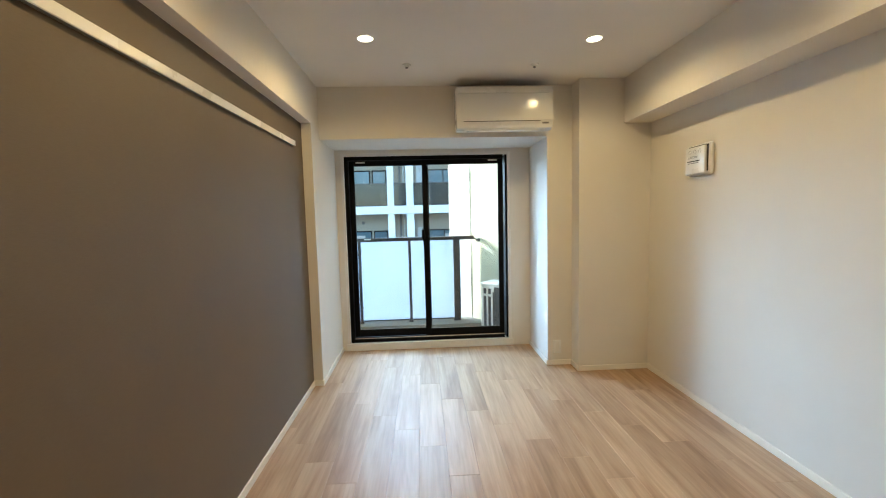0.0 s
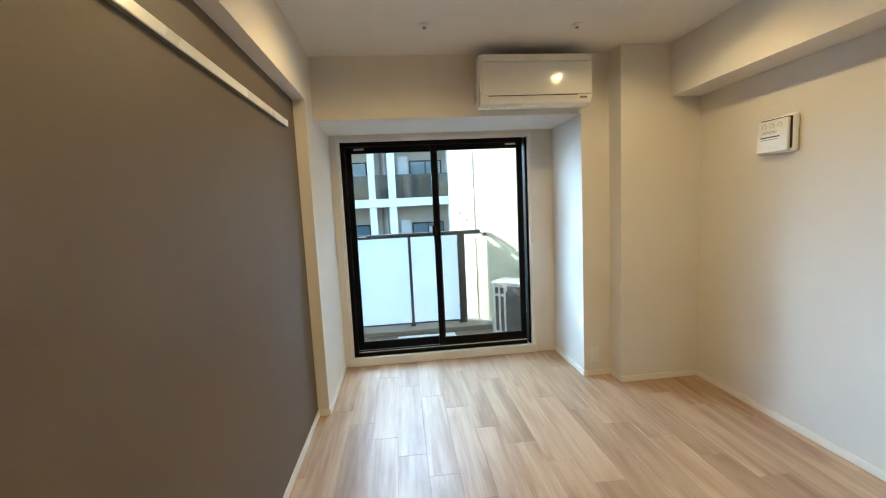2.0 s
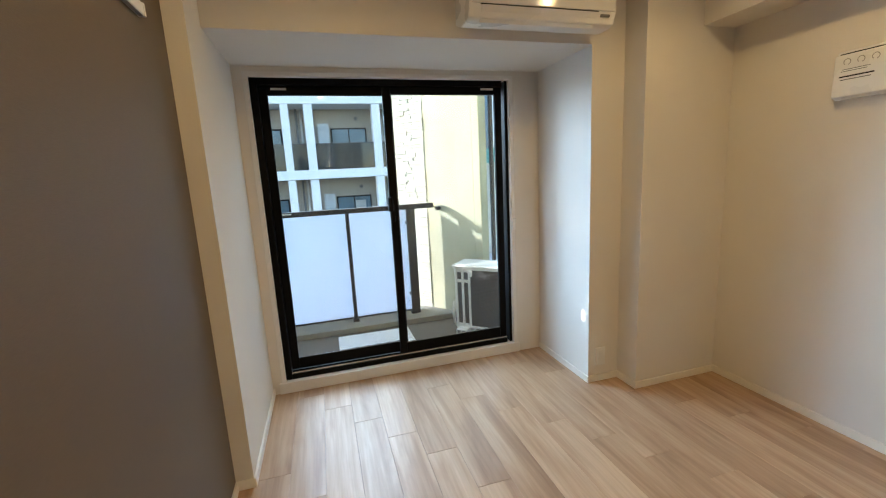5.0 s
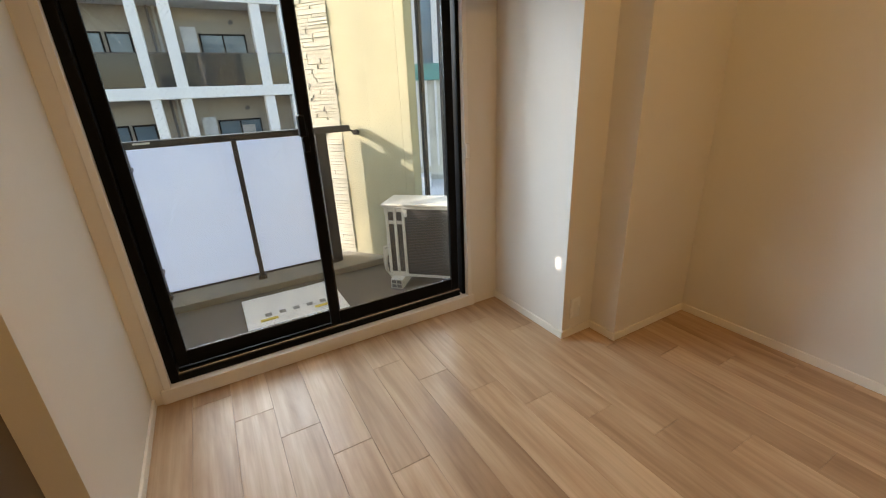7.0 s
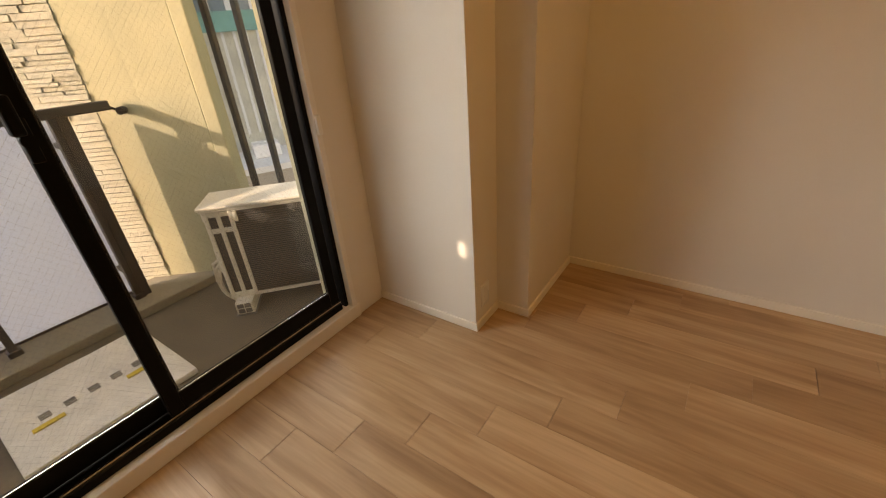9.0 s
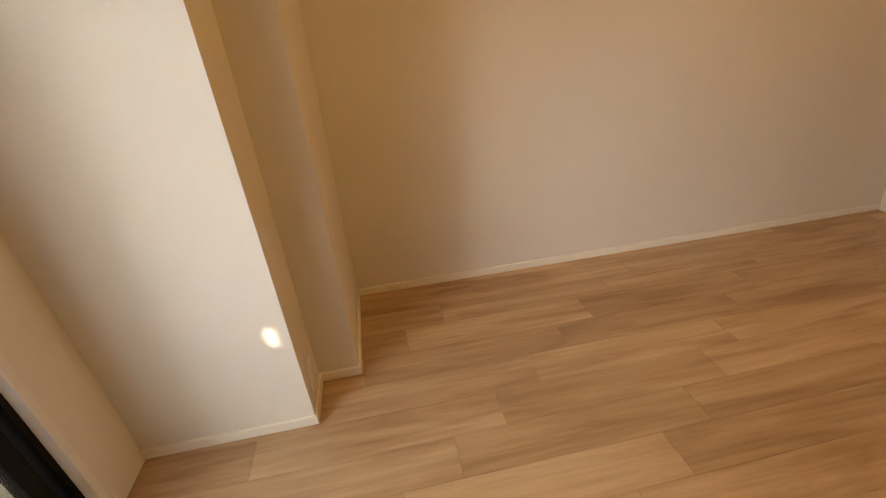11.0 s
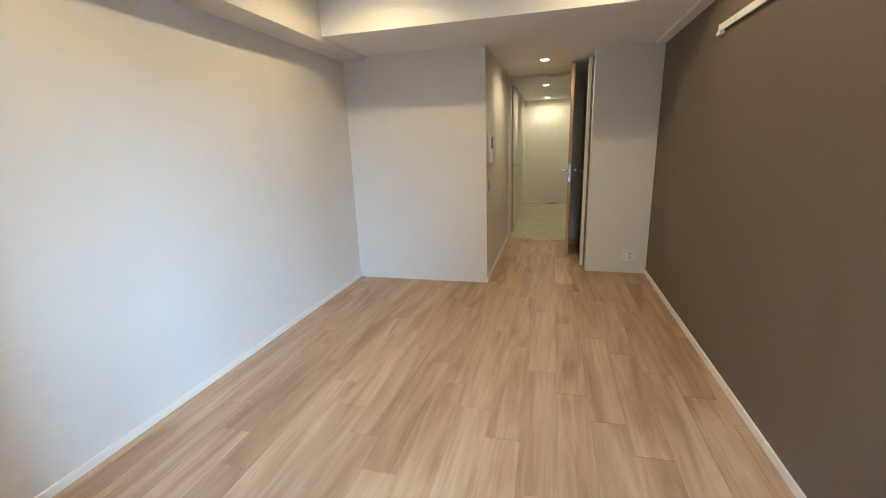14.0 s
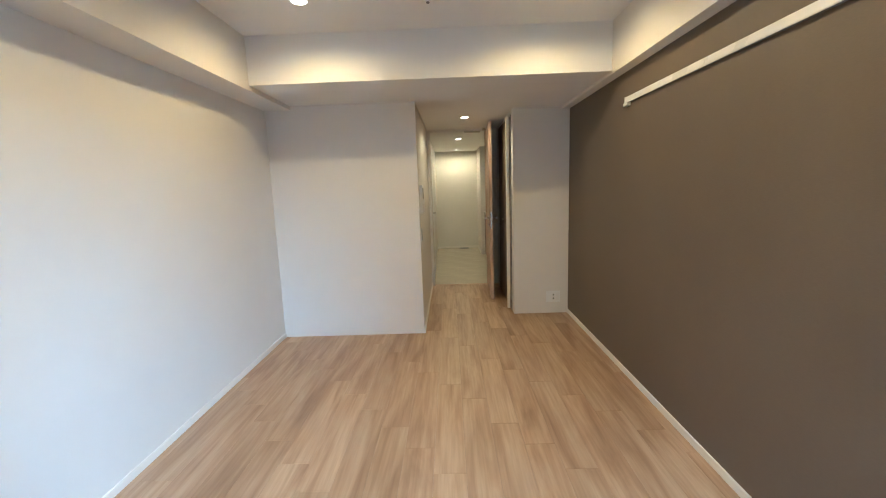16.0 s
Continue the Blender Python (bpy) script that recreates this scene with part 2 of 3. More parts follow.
structure("wall_west", box(-0.12, LW, BACKL - 0.12, 3.5, -0.03, HIGH), BROWN, "dark brown woven-look wallpapered accent wall", "wall")
structure("wall_east", box(RW, RW + 0.12, BACK - 0.12, 3.5, -0.03, HIGH), PAPER, "white textured wallpaper wall with daylight on it", "wall")
structure("wall_end", box(HR, RW, BACK - 0.12, BACK, -0.03, HIGH), PAPER, "white wallpapered end wall beside the hall", "wall")
structure("wall_end_closet", box(LW, HL, BACKL - 0.12, BACKL, -0.03, HIGH), PAPER, "narrow white wallpapered wall beside the brown wall", "wall")
structure("wall_hall_east", box(HR, HR + 0.12, DOORY - 0.12, BACK - 0.12, -0.03, HIGH), PAPER, "cream wallpapered hall wall with intercom", "wall")
bm = box(HL - 0.1, HL, -1.66, BACKL - 0.12, -0.03, SOFFIT + 0.01)
add_box(bm, HL - 0.1, HL, -2.93, -2.62, -0.03, SOFFIT + 0.01)
add_box(bm, HL - 0.1, HL, -2.62, -1.66, 2.08, SOFFIT + 0.01)
structure("wall_hall_west", bm, PAPER, "white hall wall round the closet door", "wall")
structure("pilaster", box(LW, 0.075, 2.395, 3.5, -0.03, HIGH), PAPER, "white wallpapered pilaster forming the window recess", "wall")
structure("wall_window_header", box(0.075, 2.01, FAR, 3.5, 2.017, HIGH), PAPER, "white lintel wall above the window recess", "wall")
structure("wall_recess_jamb", box(2.01, 2.228, FAR, 3.5, -0.03, HIGH), PAPER, "white wallpapered side of the window recess", "wall")
structure("pillar", box(2.228, RW, 2.47, 3.5, -0.03, HIGH), PAPER, "white wallpapered corner pillar", "wall")
bm = box(0.075, 0.15, WIN, 3.5, -0.03, 2.017)
add_box(bm, 1.795, 2.01, WIN, 3.40, -0.03, 2.017)
add_box(bm, 1.86, 2.01, 3.40, 3.5, -0.03, 2.017)
add_box(bm, 0.15, 1.795, WIN, 3.5, 1.968, 2.017)
add_box(bm, 0.15, 1.795, WIN + 0.06, 3.405, -0.03, 0.05)
structure("wall_window", bm, PAPER, "white wall round the balcony window", "wall")
structure("ceiling", box(-0.12, RW + 0.12, -0.255, 3.5, CEIL, CEIL + 0.12), CEILING, "white textured wallpaper ceiling", "ceiling")
structure("ceiling_soffit", box(LW, RW, DOORY - 0.12, -0.255, SOFFIT, CEIL + 0.12), CEILING, "lowered white soffit over the hall end", "ceiling")
structure("beam_east", box(2.605, RW, BACK, 2.47, 2.085, HIGH), PAPER, "white boxed-in beam along the wall", "beam")
structure("beam_west", box(LW, 0.08, BACKL, 2.395, 2.10, HIGH), PAPER, "white boxed-in beam above the brown wall", "beam")

# baseboards
BH, BT = 0.044, 0.011


def baseboard(x0, x1, y0, y1):
    structure("baseboard", box(x0, x1, y0, y1, 0.0, BH, 0.002), BASE, "low cream painted baseboard", "baseboard")


baseboard(LW, LW + BT, BACKL, 2.395)
baseboard(LW + BT, 0.075 + BT, 2.395 - BT, 2.395)
baseboard(0.075, 0.075 + BT, 2.395, WIN)
baseboard(2.01 - BT, 2.01, FAR, WIN)
baseboard(2.01 - BT, 2.228, FAR - BT, FAR)
baseboard(2.228 - BT, 2.228, 2.47, FAR - BT)
baseboard(2.228 - BT, RW, 2.47 - BT, 2.47)
baseboard(RW - BT, RW, BACK, 2.47 - BT)
baseboard(HR - BT, HR, DOORY + 0.036, BACK)

# ---- window ----
WX0, WX1, WZ0, WZ1, WY = 0.158, 1.786, 0.074, 1.96, 3.29


def window():
    w = empty("window_1", "black aluminium sliding balcony window with wired glass", "window", (1.0, WY, 0), kind="structure")
    w.location = (0, 0, 0)
    # white lining and sill
    for n, b in (("window_sill", box(0.115, 1.83, WIN - 0.012, WY + 0.01, 0.0, 0.073, 0.003)),
                 ("lining", box(WX0 - 0.028, WX0, WIN - 0.008, WY + 0.05, 0.073, WZ1 + 0.026, 0.002)),
                 ("lining", box(WX1, WX1 + 0.028, WIN - 0.008, WY + 0.05, 0.073, WZ1 + 0.026, 0.002)),
                 ("lining", box(WX0, WX1, WIN - 0.008, WY + 0.05, WZ1, WZ1 + 0.026, 0.002))):
        part(n, b, TRIM, w, "white lining")
    # outer frame
    f = 0.038
    part("frame_jamb", box(WX0, WX0 + f, WY - 0.03, 3.50, WZ0, WZ1, 0.002), BLACK, w)
    part("frame_jamb", box(WX1 - f + 0.02, WX1 + 0.006, WY - 0.03, 3.40, WZ0, WZ1, 0.002), BLACK, w)
    part("frame_head", box(WX0 + f, WX1 - f, WY - 0.03, 3.57, WZ1 - f, WZ1, 0.002), BLACK, w)
    bm = box(WX0 + f, WX1 - f, WY - 0.03, 3.41, WZ0, WZ0 + 0.035, 0.002)
    add_box(bm, WX0 + f, WX1 - f, WY + 0.012, WY + 0.016, WZ0 + 0.035, WZ0 + 0.043)
    part("frame_sill", bm, BLACK, w)
    part("track", box(WX0 + f, WX1 - f, WY - 0.022, WY - 0.016, WZ0 + 0.035, WZ0 + 0.045), CHROME, w, "bright metal sliding track")
    mid = 0.96
    for name, a, b, y in (("sash", WX0 + f, mid + 0.032, WY + 0.035), ("sash", mid - 0.032, WX1 - f, WY - 0.002)):
        s = 0.05
        z0, z1 = WZ0 + 0.045, WZ1 - f
        sash = part(name, box(a, a + s, y - 0.014, y + 0.014, z0, z1, 0.003), BLACK, w)
        part("stile", box(b - s, b, y - 0.014, y + 0.014, z0, z1, 0.003), BLACK, sash)
        part("rail", box(a + s, b - s, y - 0.014, y + 0.014, z0, z0 + 0.075, 0.003), BLACK, sash)
        part("rail", box(a + s, b - s, y - 0.014, y + 0.014, z1 - 0.05, z1, 0.003), BLACK, sash)
        g = part("pane", box(a + s - 0.004, b - s + 0.004, y - 0.003, y + 0.003, z0 + 0.07, z1 - 0.045), GLASS, sash, "clear wired glass pane")
        g.visible_shadow = False
        # wires set in the pane, a diamond net
        ga, gb, gz0, gz1 = a + s, b - s, z0 + 0.075, z1 - 0.05
        wires = bmesh.new()
        step, r = 0.022, 0.00018
        wid, hei = gb - ga, gz1 - gz0
        for slope in (1.15, -1.15):
            c = -hei / 1.15
            while c < wid + hei / 1.15:
                lo = max(0.0, (0 - c) * slope if slope > 0 else (c - wid) * 1.15)
                hi = min(hei, (wid - c) * slope if slope > 0 else c * 1.15)
                if hi > lo:
                    xa, xb = (c + lo / slope, c + hi / slope)
                    vs = [wires.verts.new((ga + x + dx, y - 0.0036, gz0 + z)) for x, z, dx in ((xa, lo, -r), (xa, lo, r), (xb, hi, r), (xb, hi, -r))]
                    wires.faces.new(vs)
                c += step
        tagged(part("wire_net", wires, GRILL, sash, "fine diamond wire net in the glass"), kind="stuff")
        part("gasket", box(a + s - 0.002, b - s + 0.002, y - 0.0075, y - 0.0045, z0 + 0.073, z0 + 0.078), CHROME, sash)
        part("label_strip", box(a + s + 0.02, a + s + 0.11, y - 0.0165, y - 0.0145, z1 - 0.022, z1 - 0.008) if y > WY else box(b - s - 0.1, b - s - 0.01, y - 0.0165, y - 0.0145, z1 - 0.022, z1 - 0.008), MATTE, sash, "pale sticker")
    # crescent lock on the meeting stiles
    bm = box(mid - 0.036, mid - 0.008, WY - 0.050, WY - 0.016, 1.06, 1.17, 0.006, 2)
    add_box(bm, mid - 0.050, mid - 0.020, WY - 0.072, WY - 0.034, 1.13, 1.225, 0.007, 2)
    add_tube(bm, (mid - 0.022, WY - 0.062, 1.115), (mid - 0.022, WY - 0.03, 1.115), 0.018)
    part("crescent_lock", bm, BLACK, w)
    part("pull", box(WX1 + 0.002, WX1 + 0.026, WIN - 0.022, WIN - 0.008, 0.94, 1.02, 0.003), PLASTIC, w, "small white catch")
    return w


window()

# ---- hall door, closet, entry beyond ----
def hall_door():
    d = empty("door_1", "open wooden hall door with chrome lever handle", "door", kind="structure")
    x0, x1, y0, y1 = 0.722, 0.757, -2.895, -2.112
    leaf = part("leaf", box(x0, x1, y0, y1, 0.008, 2.09, 0.002), DOORWOOD, d, "pale brown wood-grain door leaf")
    leaf.matrix_world = pose(x1, y1, 0) @ pose(0, 0, 0, 0, 0, -2.6) @ pose(-x1, -y1, 0)
    part("lock_plate", box(x0 + 0.008, x1 - 0.008, y1 - 0.001, y1 + 0.002, 0.86, 1.06, 0.001), CHROME, d, "chrome lock plate")
    for s, xs in ((1, x1), (-1, x0)):
        bm = tube((xs, y1 - 0.06, 0.985), (xs + s * 0.008, y1 - 0.06, 0.985), 0.026)
        add_tube(bm, (xs + s * 0.006, y1 - 0.06, 0.985), (xs + s * 0.055, y1 - 0.06, 0.985), 0.009)
        add_tube(bm, (xs + s * 0.05, y1 - 0.05, 0.985), (xs + s * 0.05, y1 - 0.17, 0.985), 0.009)
        part("lever_handle", bm, CHROME, d, "chrome lever handle")
        part("thumb_turn", tube((xs, y1 - 0.06, 0.90), (xs + s * 0.012, y1 - 0.06, 0.90), 0.014), CHROME, d)
    for z in (0.25, 1.85):
        part("hinge", tube((x0 - 0.004, y0 + 0.004, z), (x0 - 0.004, y0 + 0.004, z + 0.09), 0.007, 10), CHROME, d)
    bm = box(0.79, 1.0, -2.90, -2.875, 2.07, 2.09, 0.002)
    add_box(bm, 0.757, 0.79, -2.56, -2.53, 2.05, 2.08, 0.002)
    part("door_closer", bm, CHROME, d)
    # frame
    y0, y1 = DOORY - 0.12, DOORY + 0.035
    part("frame_jamb", box(1.468, HR, y0, y1, 0.0, SOFFIT, 0.002), TRIM, d, "white door frame")
    part("frame_jamb", box(0.69, 0.722, y0, y1 - 0.03, 0.0, SOFFIT, 0.002), DOORWOOD, d)
    part("frame_head", box(0.722, 1.468, y0, y1, 2.092, SOFFIT, 0.002), TRIM, d)
    return d


hall_door()
structure("wall_hall_end", box(HL - 0.1, 0.69, DOORY - 0.12, DOORY + 0.0, -0.03, SOFFIT + 0.01), PAPER, "white wall beside the hall door", "wall")


def closet():
    c = empty("closet_door", "brown wood-grain closet door with small chrome handle", "door", kind="structure")
    part("leaf", box(HL - 0.012, HL + 0.014, -2.60, -1.69, 0.012, 2.07, 0.002), DARKWOOD, c, "dark brown closet leaf")
    part("frame_jamb", box(HL - 0.09, HL + 0.006, -1.69 + 0.012, -1.66, 0.0, 2.08, 0.001), TRIM, c)
    part("frame_jamb", box(HL - 0.09, HL + 0.006, -2.62, -2.605, 0.0, 2.08, 0.001), TRIM, c)
    bm = tube((HL + 0.014, -1.96, 0.979), (HL + 0.045, -1.96, 0.979), 0.008)
    add_tube(bm, (HL + 0.042, -1.95, 0.979), (HL + 0.042, -2.06, 0.979), 0.008)
    part("handle", bm, CHROME, c, "chrome lever handle")
    part("door_edge", box(HL + 0.0145, HL + 0.045, -1.735, -1.69, 0.012, 2.07, 0.003), BASE, c, "pale closet door edge")
    # dark strip laid on the wall imitates the shaded gap by the jamb
    part("gap_shade_strip", box(HL + 0.001, HL + 0.006, -1.659, -1.644, 0.0, 2.08), DARK, c)
    part("backing", box(HL - 0.09, HL - 0.08, -2.62, -1.66, 0.0, 2.08), DARK, c)


closet()

# entry space past the door
EY0, EY1, EX0, EX1, EH = -6.4, DOORY - 0.12, -0.55, 1.515, 2.125
structure("wall_entry_far", box(EX0 - 0.1, EX1 + 0.1, EY0 - 0.1, EY0, -0.03, EH + 0.05), PAPER, "cream wall at the end of the entry", "wall")
structure("wall_entry_east", box(EX1, EX1 + 0.1, EY0, EY1, -0.03, EH + 0.05), PAPER, "cream side wall of the entry", "wall")
structure("wall_entry_west", box(EX0 - 0.1, EX0, EY0, EY1, -0.03, EH + 0.05), PAPER, "cream wall behind the kitchen counter", "wall")
structure("wall_entry_stub", box(EX0, 0.605, EY0, -5.46, -0.03, EH + 0.05), PAPER, "white wall end beside the counter", "wall")
structure("wall_entry_near", box(EX0 - 0.1, HL - 0.1, EY1, EY1 + 0.08, -0.03, EH + 0.05), PAPER, "cream wall behind the closet", "wall")
structure("ceiling_entry", box(EX0 - 0.1, EX1 + 0.1, EY0 - 0.1, EY1, EH, EH + 0.1), CEILING, "white ceiling of the entry", "ceiling")
baseboard(0.615, EX1, EY0, EY0 + BT)
baseboard(0.605, 0.613, EY0, -5.46)


def entry_door():
    d = empty("door_2", "white side door with chrome lever handle in the entry", "door", kind="structure")
    part("leaf", box(EX1 - 0.03, EX1 - 0.002, -4.15, -3.4, 0.01, 2.03, 0.002), TRIM, d)
    part("frame", box(EX1 - 0.036, EX1 - 0.003, -3.39, -3.35, 0.0, 2.06, 0.002), DOORWOOD, d)
    bm = tube((EX1 - 0.03, -3.48, 0.985), (EX1 - 0.075, -3.48, 0.985), 0.009)
    add_tube(bm, (EX1 - 0.07, -3.47, 0.985), (EX1 - 0.07, -3.59, 0.985), 0.008)
    part("lever_handle", bm, CHROME, d)


entry_door()


def counter():
    c = empty("kitchen_counter", "white kitchen counter with dark front past the hall door", "counter")
    part("body", box(EX0 + 0.01, 0.55, -5.05, -3.35, 0.06, 0.84, 0.003), DARKWOOD, c)
    part("kick", box(EX0 + 0.01, 0.50, -5.05, -3.35, 0.0, 0.06), DARK, c)
    part("worktop", box(EX0 + 0.005, 0.585, -5.07, -3.33, 0.84, 0.88, 0.004), PLASTIC, c, "white worktop")
    for k in range(3):
        part("drawer_front", box(0.55, 0.57, -5.04, -3.36, 0.09 + 0.25 * k, 0.325 + 0.25 * k, 0.002), DARKWOOD, c)


counter()


def floor_grate():
    g = empty("floor_vent", "small metal floor vent plate by the entry wall", "vent")
    part("plate", box(0.83, 1.03, -6.36, -6.24, 0.0, 0.012, 0.003), GREYP, g)
    # dark bars laid over the plate imitate shaded openings
    for k in range(5):
        part("slot", box(0.845 + k * 0.036, 0.865 + k * 0.036, -6.345, -6.255, 0.0125, 0.014), DARK, g)


floor_grate()


# ---- lights on the ceilings ----
def downlight(x, y, z, watts, colour, group):
    d = empty("downlight", "lit round recessed downlight with white rim in the ceiling", "downlight", (x, y, z), group)
    ring = bmesh.new()
    prof = [(0.052, -0.0005), (0.052, -0.004), (0.048, -0.006), (0.043, -0.004), (0.041, -0.001)]
    n = 40
    rows = [[ring.verts.new((r * math.cos(2 * math.pi * k / n), r * math.sin(2 * math.pi * k / n), h)) for k in range(n)] for r, h in prof]
    for u, w in zip(rows, rows[1:]):
        for k in range(n):
            f = ring.faces.new((u[k], u[(k + 1) % n], w[(k + 1) % n], w[k]))
            f.smooth = True
    part("rim", ring, PLASTIC, d, "white rim")
    part("diffuser", tube((0, 0, -0.0025), (0, 0, -0.0005), 0.0415, 40), BULB, d, "glowing warm diffuser")
    lamp("downlight_lamp", x, y, z - 0.012, watts, colour)
    return d


for x, y in ROOM_LIGHTS:
    downlight(x, y, CEIL, ROOM_W, WARM, "room downlights")
for x, y in HALL_LIGHTS:
    downlight(x, y, SOFFIT if y > DOORY else EH, HALL_W, HALL_COLOUR, "hall downlights")


def ceiling_cap(x, y):
    c = empty("ceiling_hook", "small white round ceiling fixture with dark tip", "ceiling fixture", (x, y, CEIL), "ceiling fixtures")
    part("base", tube((0, 0, 0), (0, 0, -0.008), 0.030, 24, 0.024), PLASTIC, c)
    part("stem", tube((0, 0, -0.008), (0, 0, -0.018), 0.014, 16), PLASTIC, c)
    part("tip", tube((0, 0, -0.018), (0, 0, -0.024), 0.010, 16), GREYP, c, "dark tip")


ceiling_cap(0.84, 2.145)
ceiling_cap(1.77, 2.15)
ceiling_cap(1.314, 0.19)


# ---- indoor air conditioner ----
def air_conditioner():
    x0, x1, y0, y1, z0, z1 = 1.218, 2.0, 2.43, FAR, 2.045, 2.375
    a = empty("air_conditioner", "white wall-mounted air conditioner above the window", "air conditioner")
    bm = bmesh.new()
    prof = [(y1, z0 + 0.03), (y1, z1), (y0 + 0.045, z1), (y0 + 0.012, z1 - 0.004), (y0 + 0.004, z1 - 0.012), (y0 + 0.002, z0 + 0.062), (y0 + 0.022, z0 + 0.010), (y0 + 0.05, z0), (y0 + 0.14, z0)]
    ends = [[bm.verts.new((x, y, z)) for y, z in prof] for x in (x0, x1)]
    n = len(prof)
    for k in range(n):
        bm.faces.new((ends[0][k], ends[0][(k + 1) % n], ends[1][(k + 1) % n], ends[1][k]))
    bm.faces.new(ends[0])
    bm.faces.new(ends[1][::-1])
    bmesh.ops.bevel(bm, geom=[e for e in bm.edges], offset=0.003, segments=2, affect="EDGES")
    part("body", bm, PLASTIC, a)
    part("front_panel", box(x0 + 0.012, x1 - 0.004, y0 - 0.005, y0 + 0.004, z0 + 0.062, z1 - 0.052, 0.003, 2), GLOSSY, a, "glossy white front panel")
    part("top_panel", box(x0 + 0.012, x1 - 0.004, y0 - 0.004, y0 + 0.006, z1 - 0.049, z1 - 0.003, 0.003, 2), PLASTIC, a)
    flap = bmesh.new()
    vs = [flap.verts.new(p) for p in ((x0 + 0.06, y0 - 0.001, z0 + 0.057), (x1 - 0.11, y0 - 0.001, z0 + 0.057), (x1 - 0.11, y0 + 0.046, z0 - 0.004), (x0 + 0.06, y0 + 0.046, z0 - 0.004))]
    f = flap.faces.new(vs)
    flap.normal_update()
    bmesh.ops.solidify(flap, geom=[f], thickness=0.004)
    part("air_flap", flap, PLASTIC, a)
    # dark bar between flap and panel paints in the gap's shade
    part("outlet_gap_shade", box(x0 + 0.055, x1 - 0.105, y0 - 0.0015, y0 + 0.006, z0 + 0.0575, z0 + 0.0615), DARK, a)
    part("display", box(x1 - 0.088, x1 - 0.035, y0 + 0.003, y0 + 0.012, z0 + 0.038, z0 + 0.050, 0.001), GREYP, a, "dark signal window")
    part("indicator", box(x0 + 0.026, x0 + 0.031, y0 - 0.007, y0 - 0.004, z0 + 0.10, z0 + 0.117), MATTE, a)
    for k in range(9):
        part("intake_slat", box(x0 + 0.03, x1 - 0.03, y0 + 0.055 + k * 0.016, y0 + 0.060 + k * 0.016, z1 + 0.001, z1 + 0.006), GREYP, a)
    bm = add_pipe(bmesh.new(), [(x1 - 0.002, FAR - 0.05, z1 - 0.10), (x1 + 0.016, FAR - 0.05, z1 - 0.105), (x1 + 0.02, FAR - 0.045, z1 - 0.14), (x1 + 0.018, FAR - 0.03, z1 - 0.24), (x1 - 0.002, FAR - 0.025, z1 - 0.27)], 0.005, 8)
    part("power_cord", bm, MATTE, a)


air_conditioner()


# ---- wall things ----
def vent_register():
    v = empty("wall_vent", "square white plastic ventilation cover with printed icons", "vent cover")
    y0, y1, z0, z1 = 1.712, 1.942, 1.592, 1.803
    bm = box(RW - 0.034, RW, y0, y1, z0, z1, 0.014, 4)
    for f in bm.faces:
        f.smooth = True
    part("frame", bm, PLASTIC, v, "rounded white outer frame")
    # solid dark strips on the frame imitate the shade in open slots
    part("side_slot_shade", box(RW - 0.0355, RW - 0.030, y0 + 0.014, y0 + 0.034, z0 + 0.022, z1 - 0.014, 0.001), DARK, v, "dark strip imitating a shaded slot")
    part("top_slot_shade", box(RW - 0.0355, RW - 0.030, y0 + 0.034, y1 - 0.016, z1 - 0.026, z1 - 0.012, 0.001), DARK, v, "dark strip imitating a shaded slot")
    bm = box(RW - 0.052, RW - 0.030, y0 + 0.026, y1 - 0.003, z0 + 0.008, z1 - 0.018, 0.010, 4)
    for f in bm.faces:
        f.smooth = True
    part("cover", bm, PLASTIC, v)
    for k in range(3):
        c = y1 - 0.055 - k * 0.05
        ring = bmesh.new()
        n = 20
        for i in range(n):
            a, b = 2 * math.pi * i / n, 2 * math.pi * (i + 1) / n
            if 4.2 < a < 5.2:
                continue
            ring.faces.new([ring.verts.new((RW - 0.0527, c + r * math.cos(t), z1 - 0.052 + r * math.sin(t))) for r, t in ((0.011, a), (0.014, a), (0.014, b), (0.011, b))])
        part("icon", ring, INK, v)
    part("arrow_bar", box(RW - 0.0535, RW - 0.0522, y0 + 0.075, y1 - 0.03, z0 + 0.094, z0 + 0.100), DARK, v, "dark printed line")
    for k, (a, b) in enumerate(((0.085, 0.035), (0.10, 0.035), (0.09, 0.04))):
        part("text_bar", box(RW - 0.0534, RW - 0.0522, y0 + a, y1 - b, z0 + (0.082, 0.118, 0.126)[k], z0 + (0.0855, 0.1205, 0.1285)[k]), GREYP, v)


vent_register()


def picture_rail():
    r = empty("picture_rail", "long white picture rail on the brown wall", "picture rail")
    z0, z1, y0, y1 = 1.887, 1.925, -0.172, 2.155
    part("rail", box(0.0, 0.020, y0, y1, z0, z1, 0.002), PLASTIC, r)
    # grey strip on the underside imitates a groove's shade
    part("groove_shade", box(0.004, 0.016, y0 + 0.002, y1 - 0.002, z0 - 0.001, z0 + 0.001), GREYP, r)
    bm = box(0.0, 0.022, y0 - 0.002, y0 + 0.010, z0 - 0.002, z1 + 0.001, 0.001)
    add_box(bm, 0.002, 0.030, y0 - 0.001, y0 + 0.055, z0 - 0.022, z0 - 0.001, 0.002)
    part("end_hook", bm, PLASTIC, r, "white end cap with hook")
    part("end_cap", box(0.0, 0.022, y1 - 0.01, y1 + 0.002, z0 - 0.001, z1 + 0.001, 0.001), PLASTIC, r)


picture_rail()


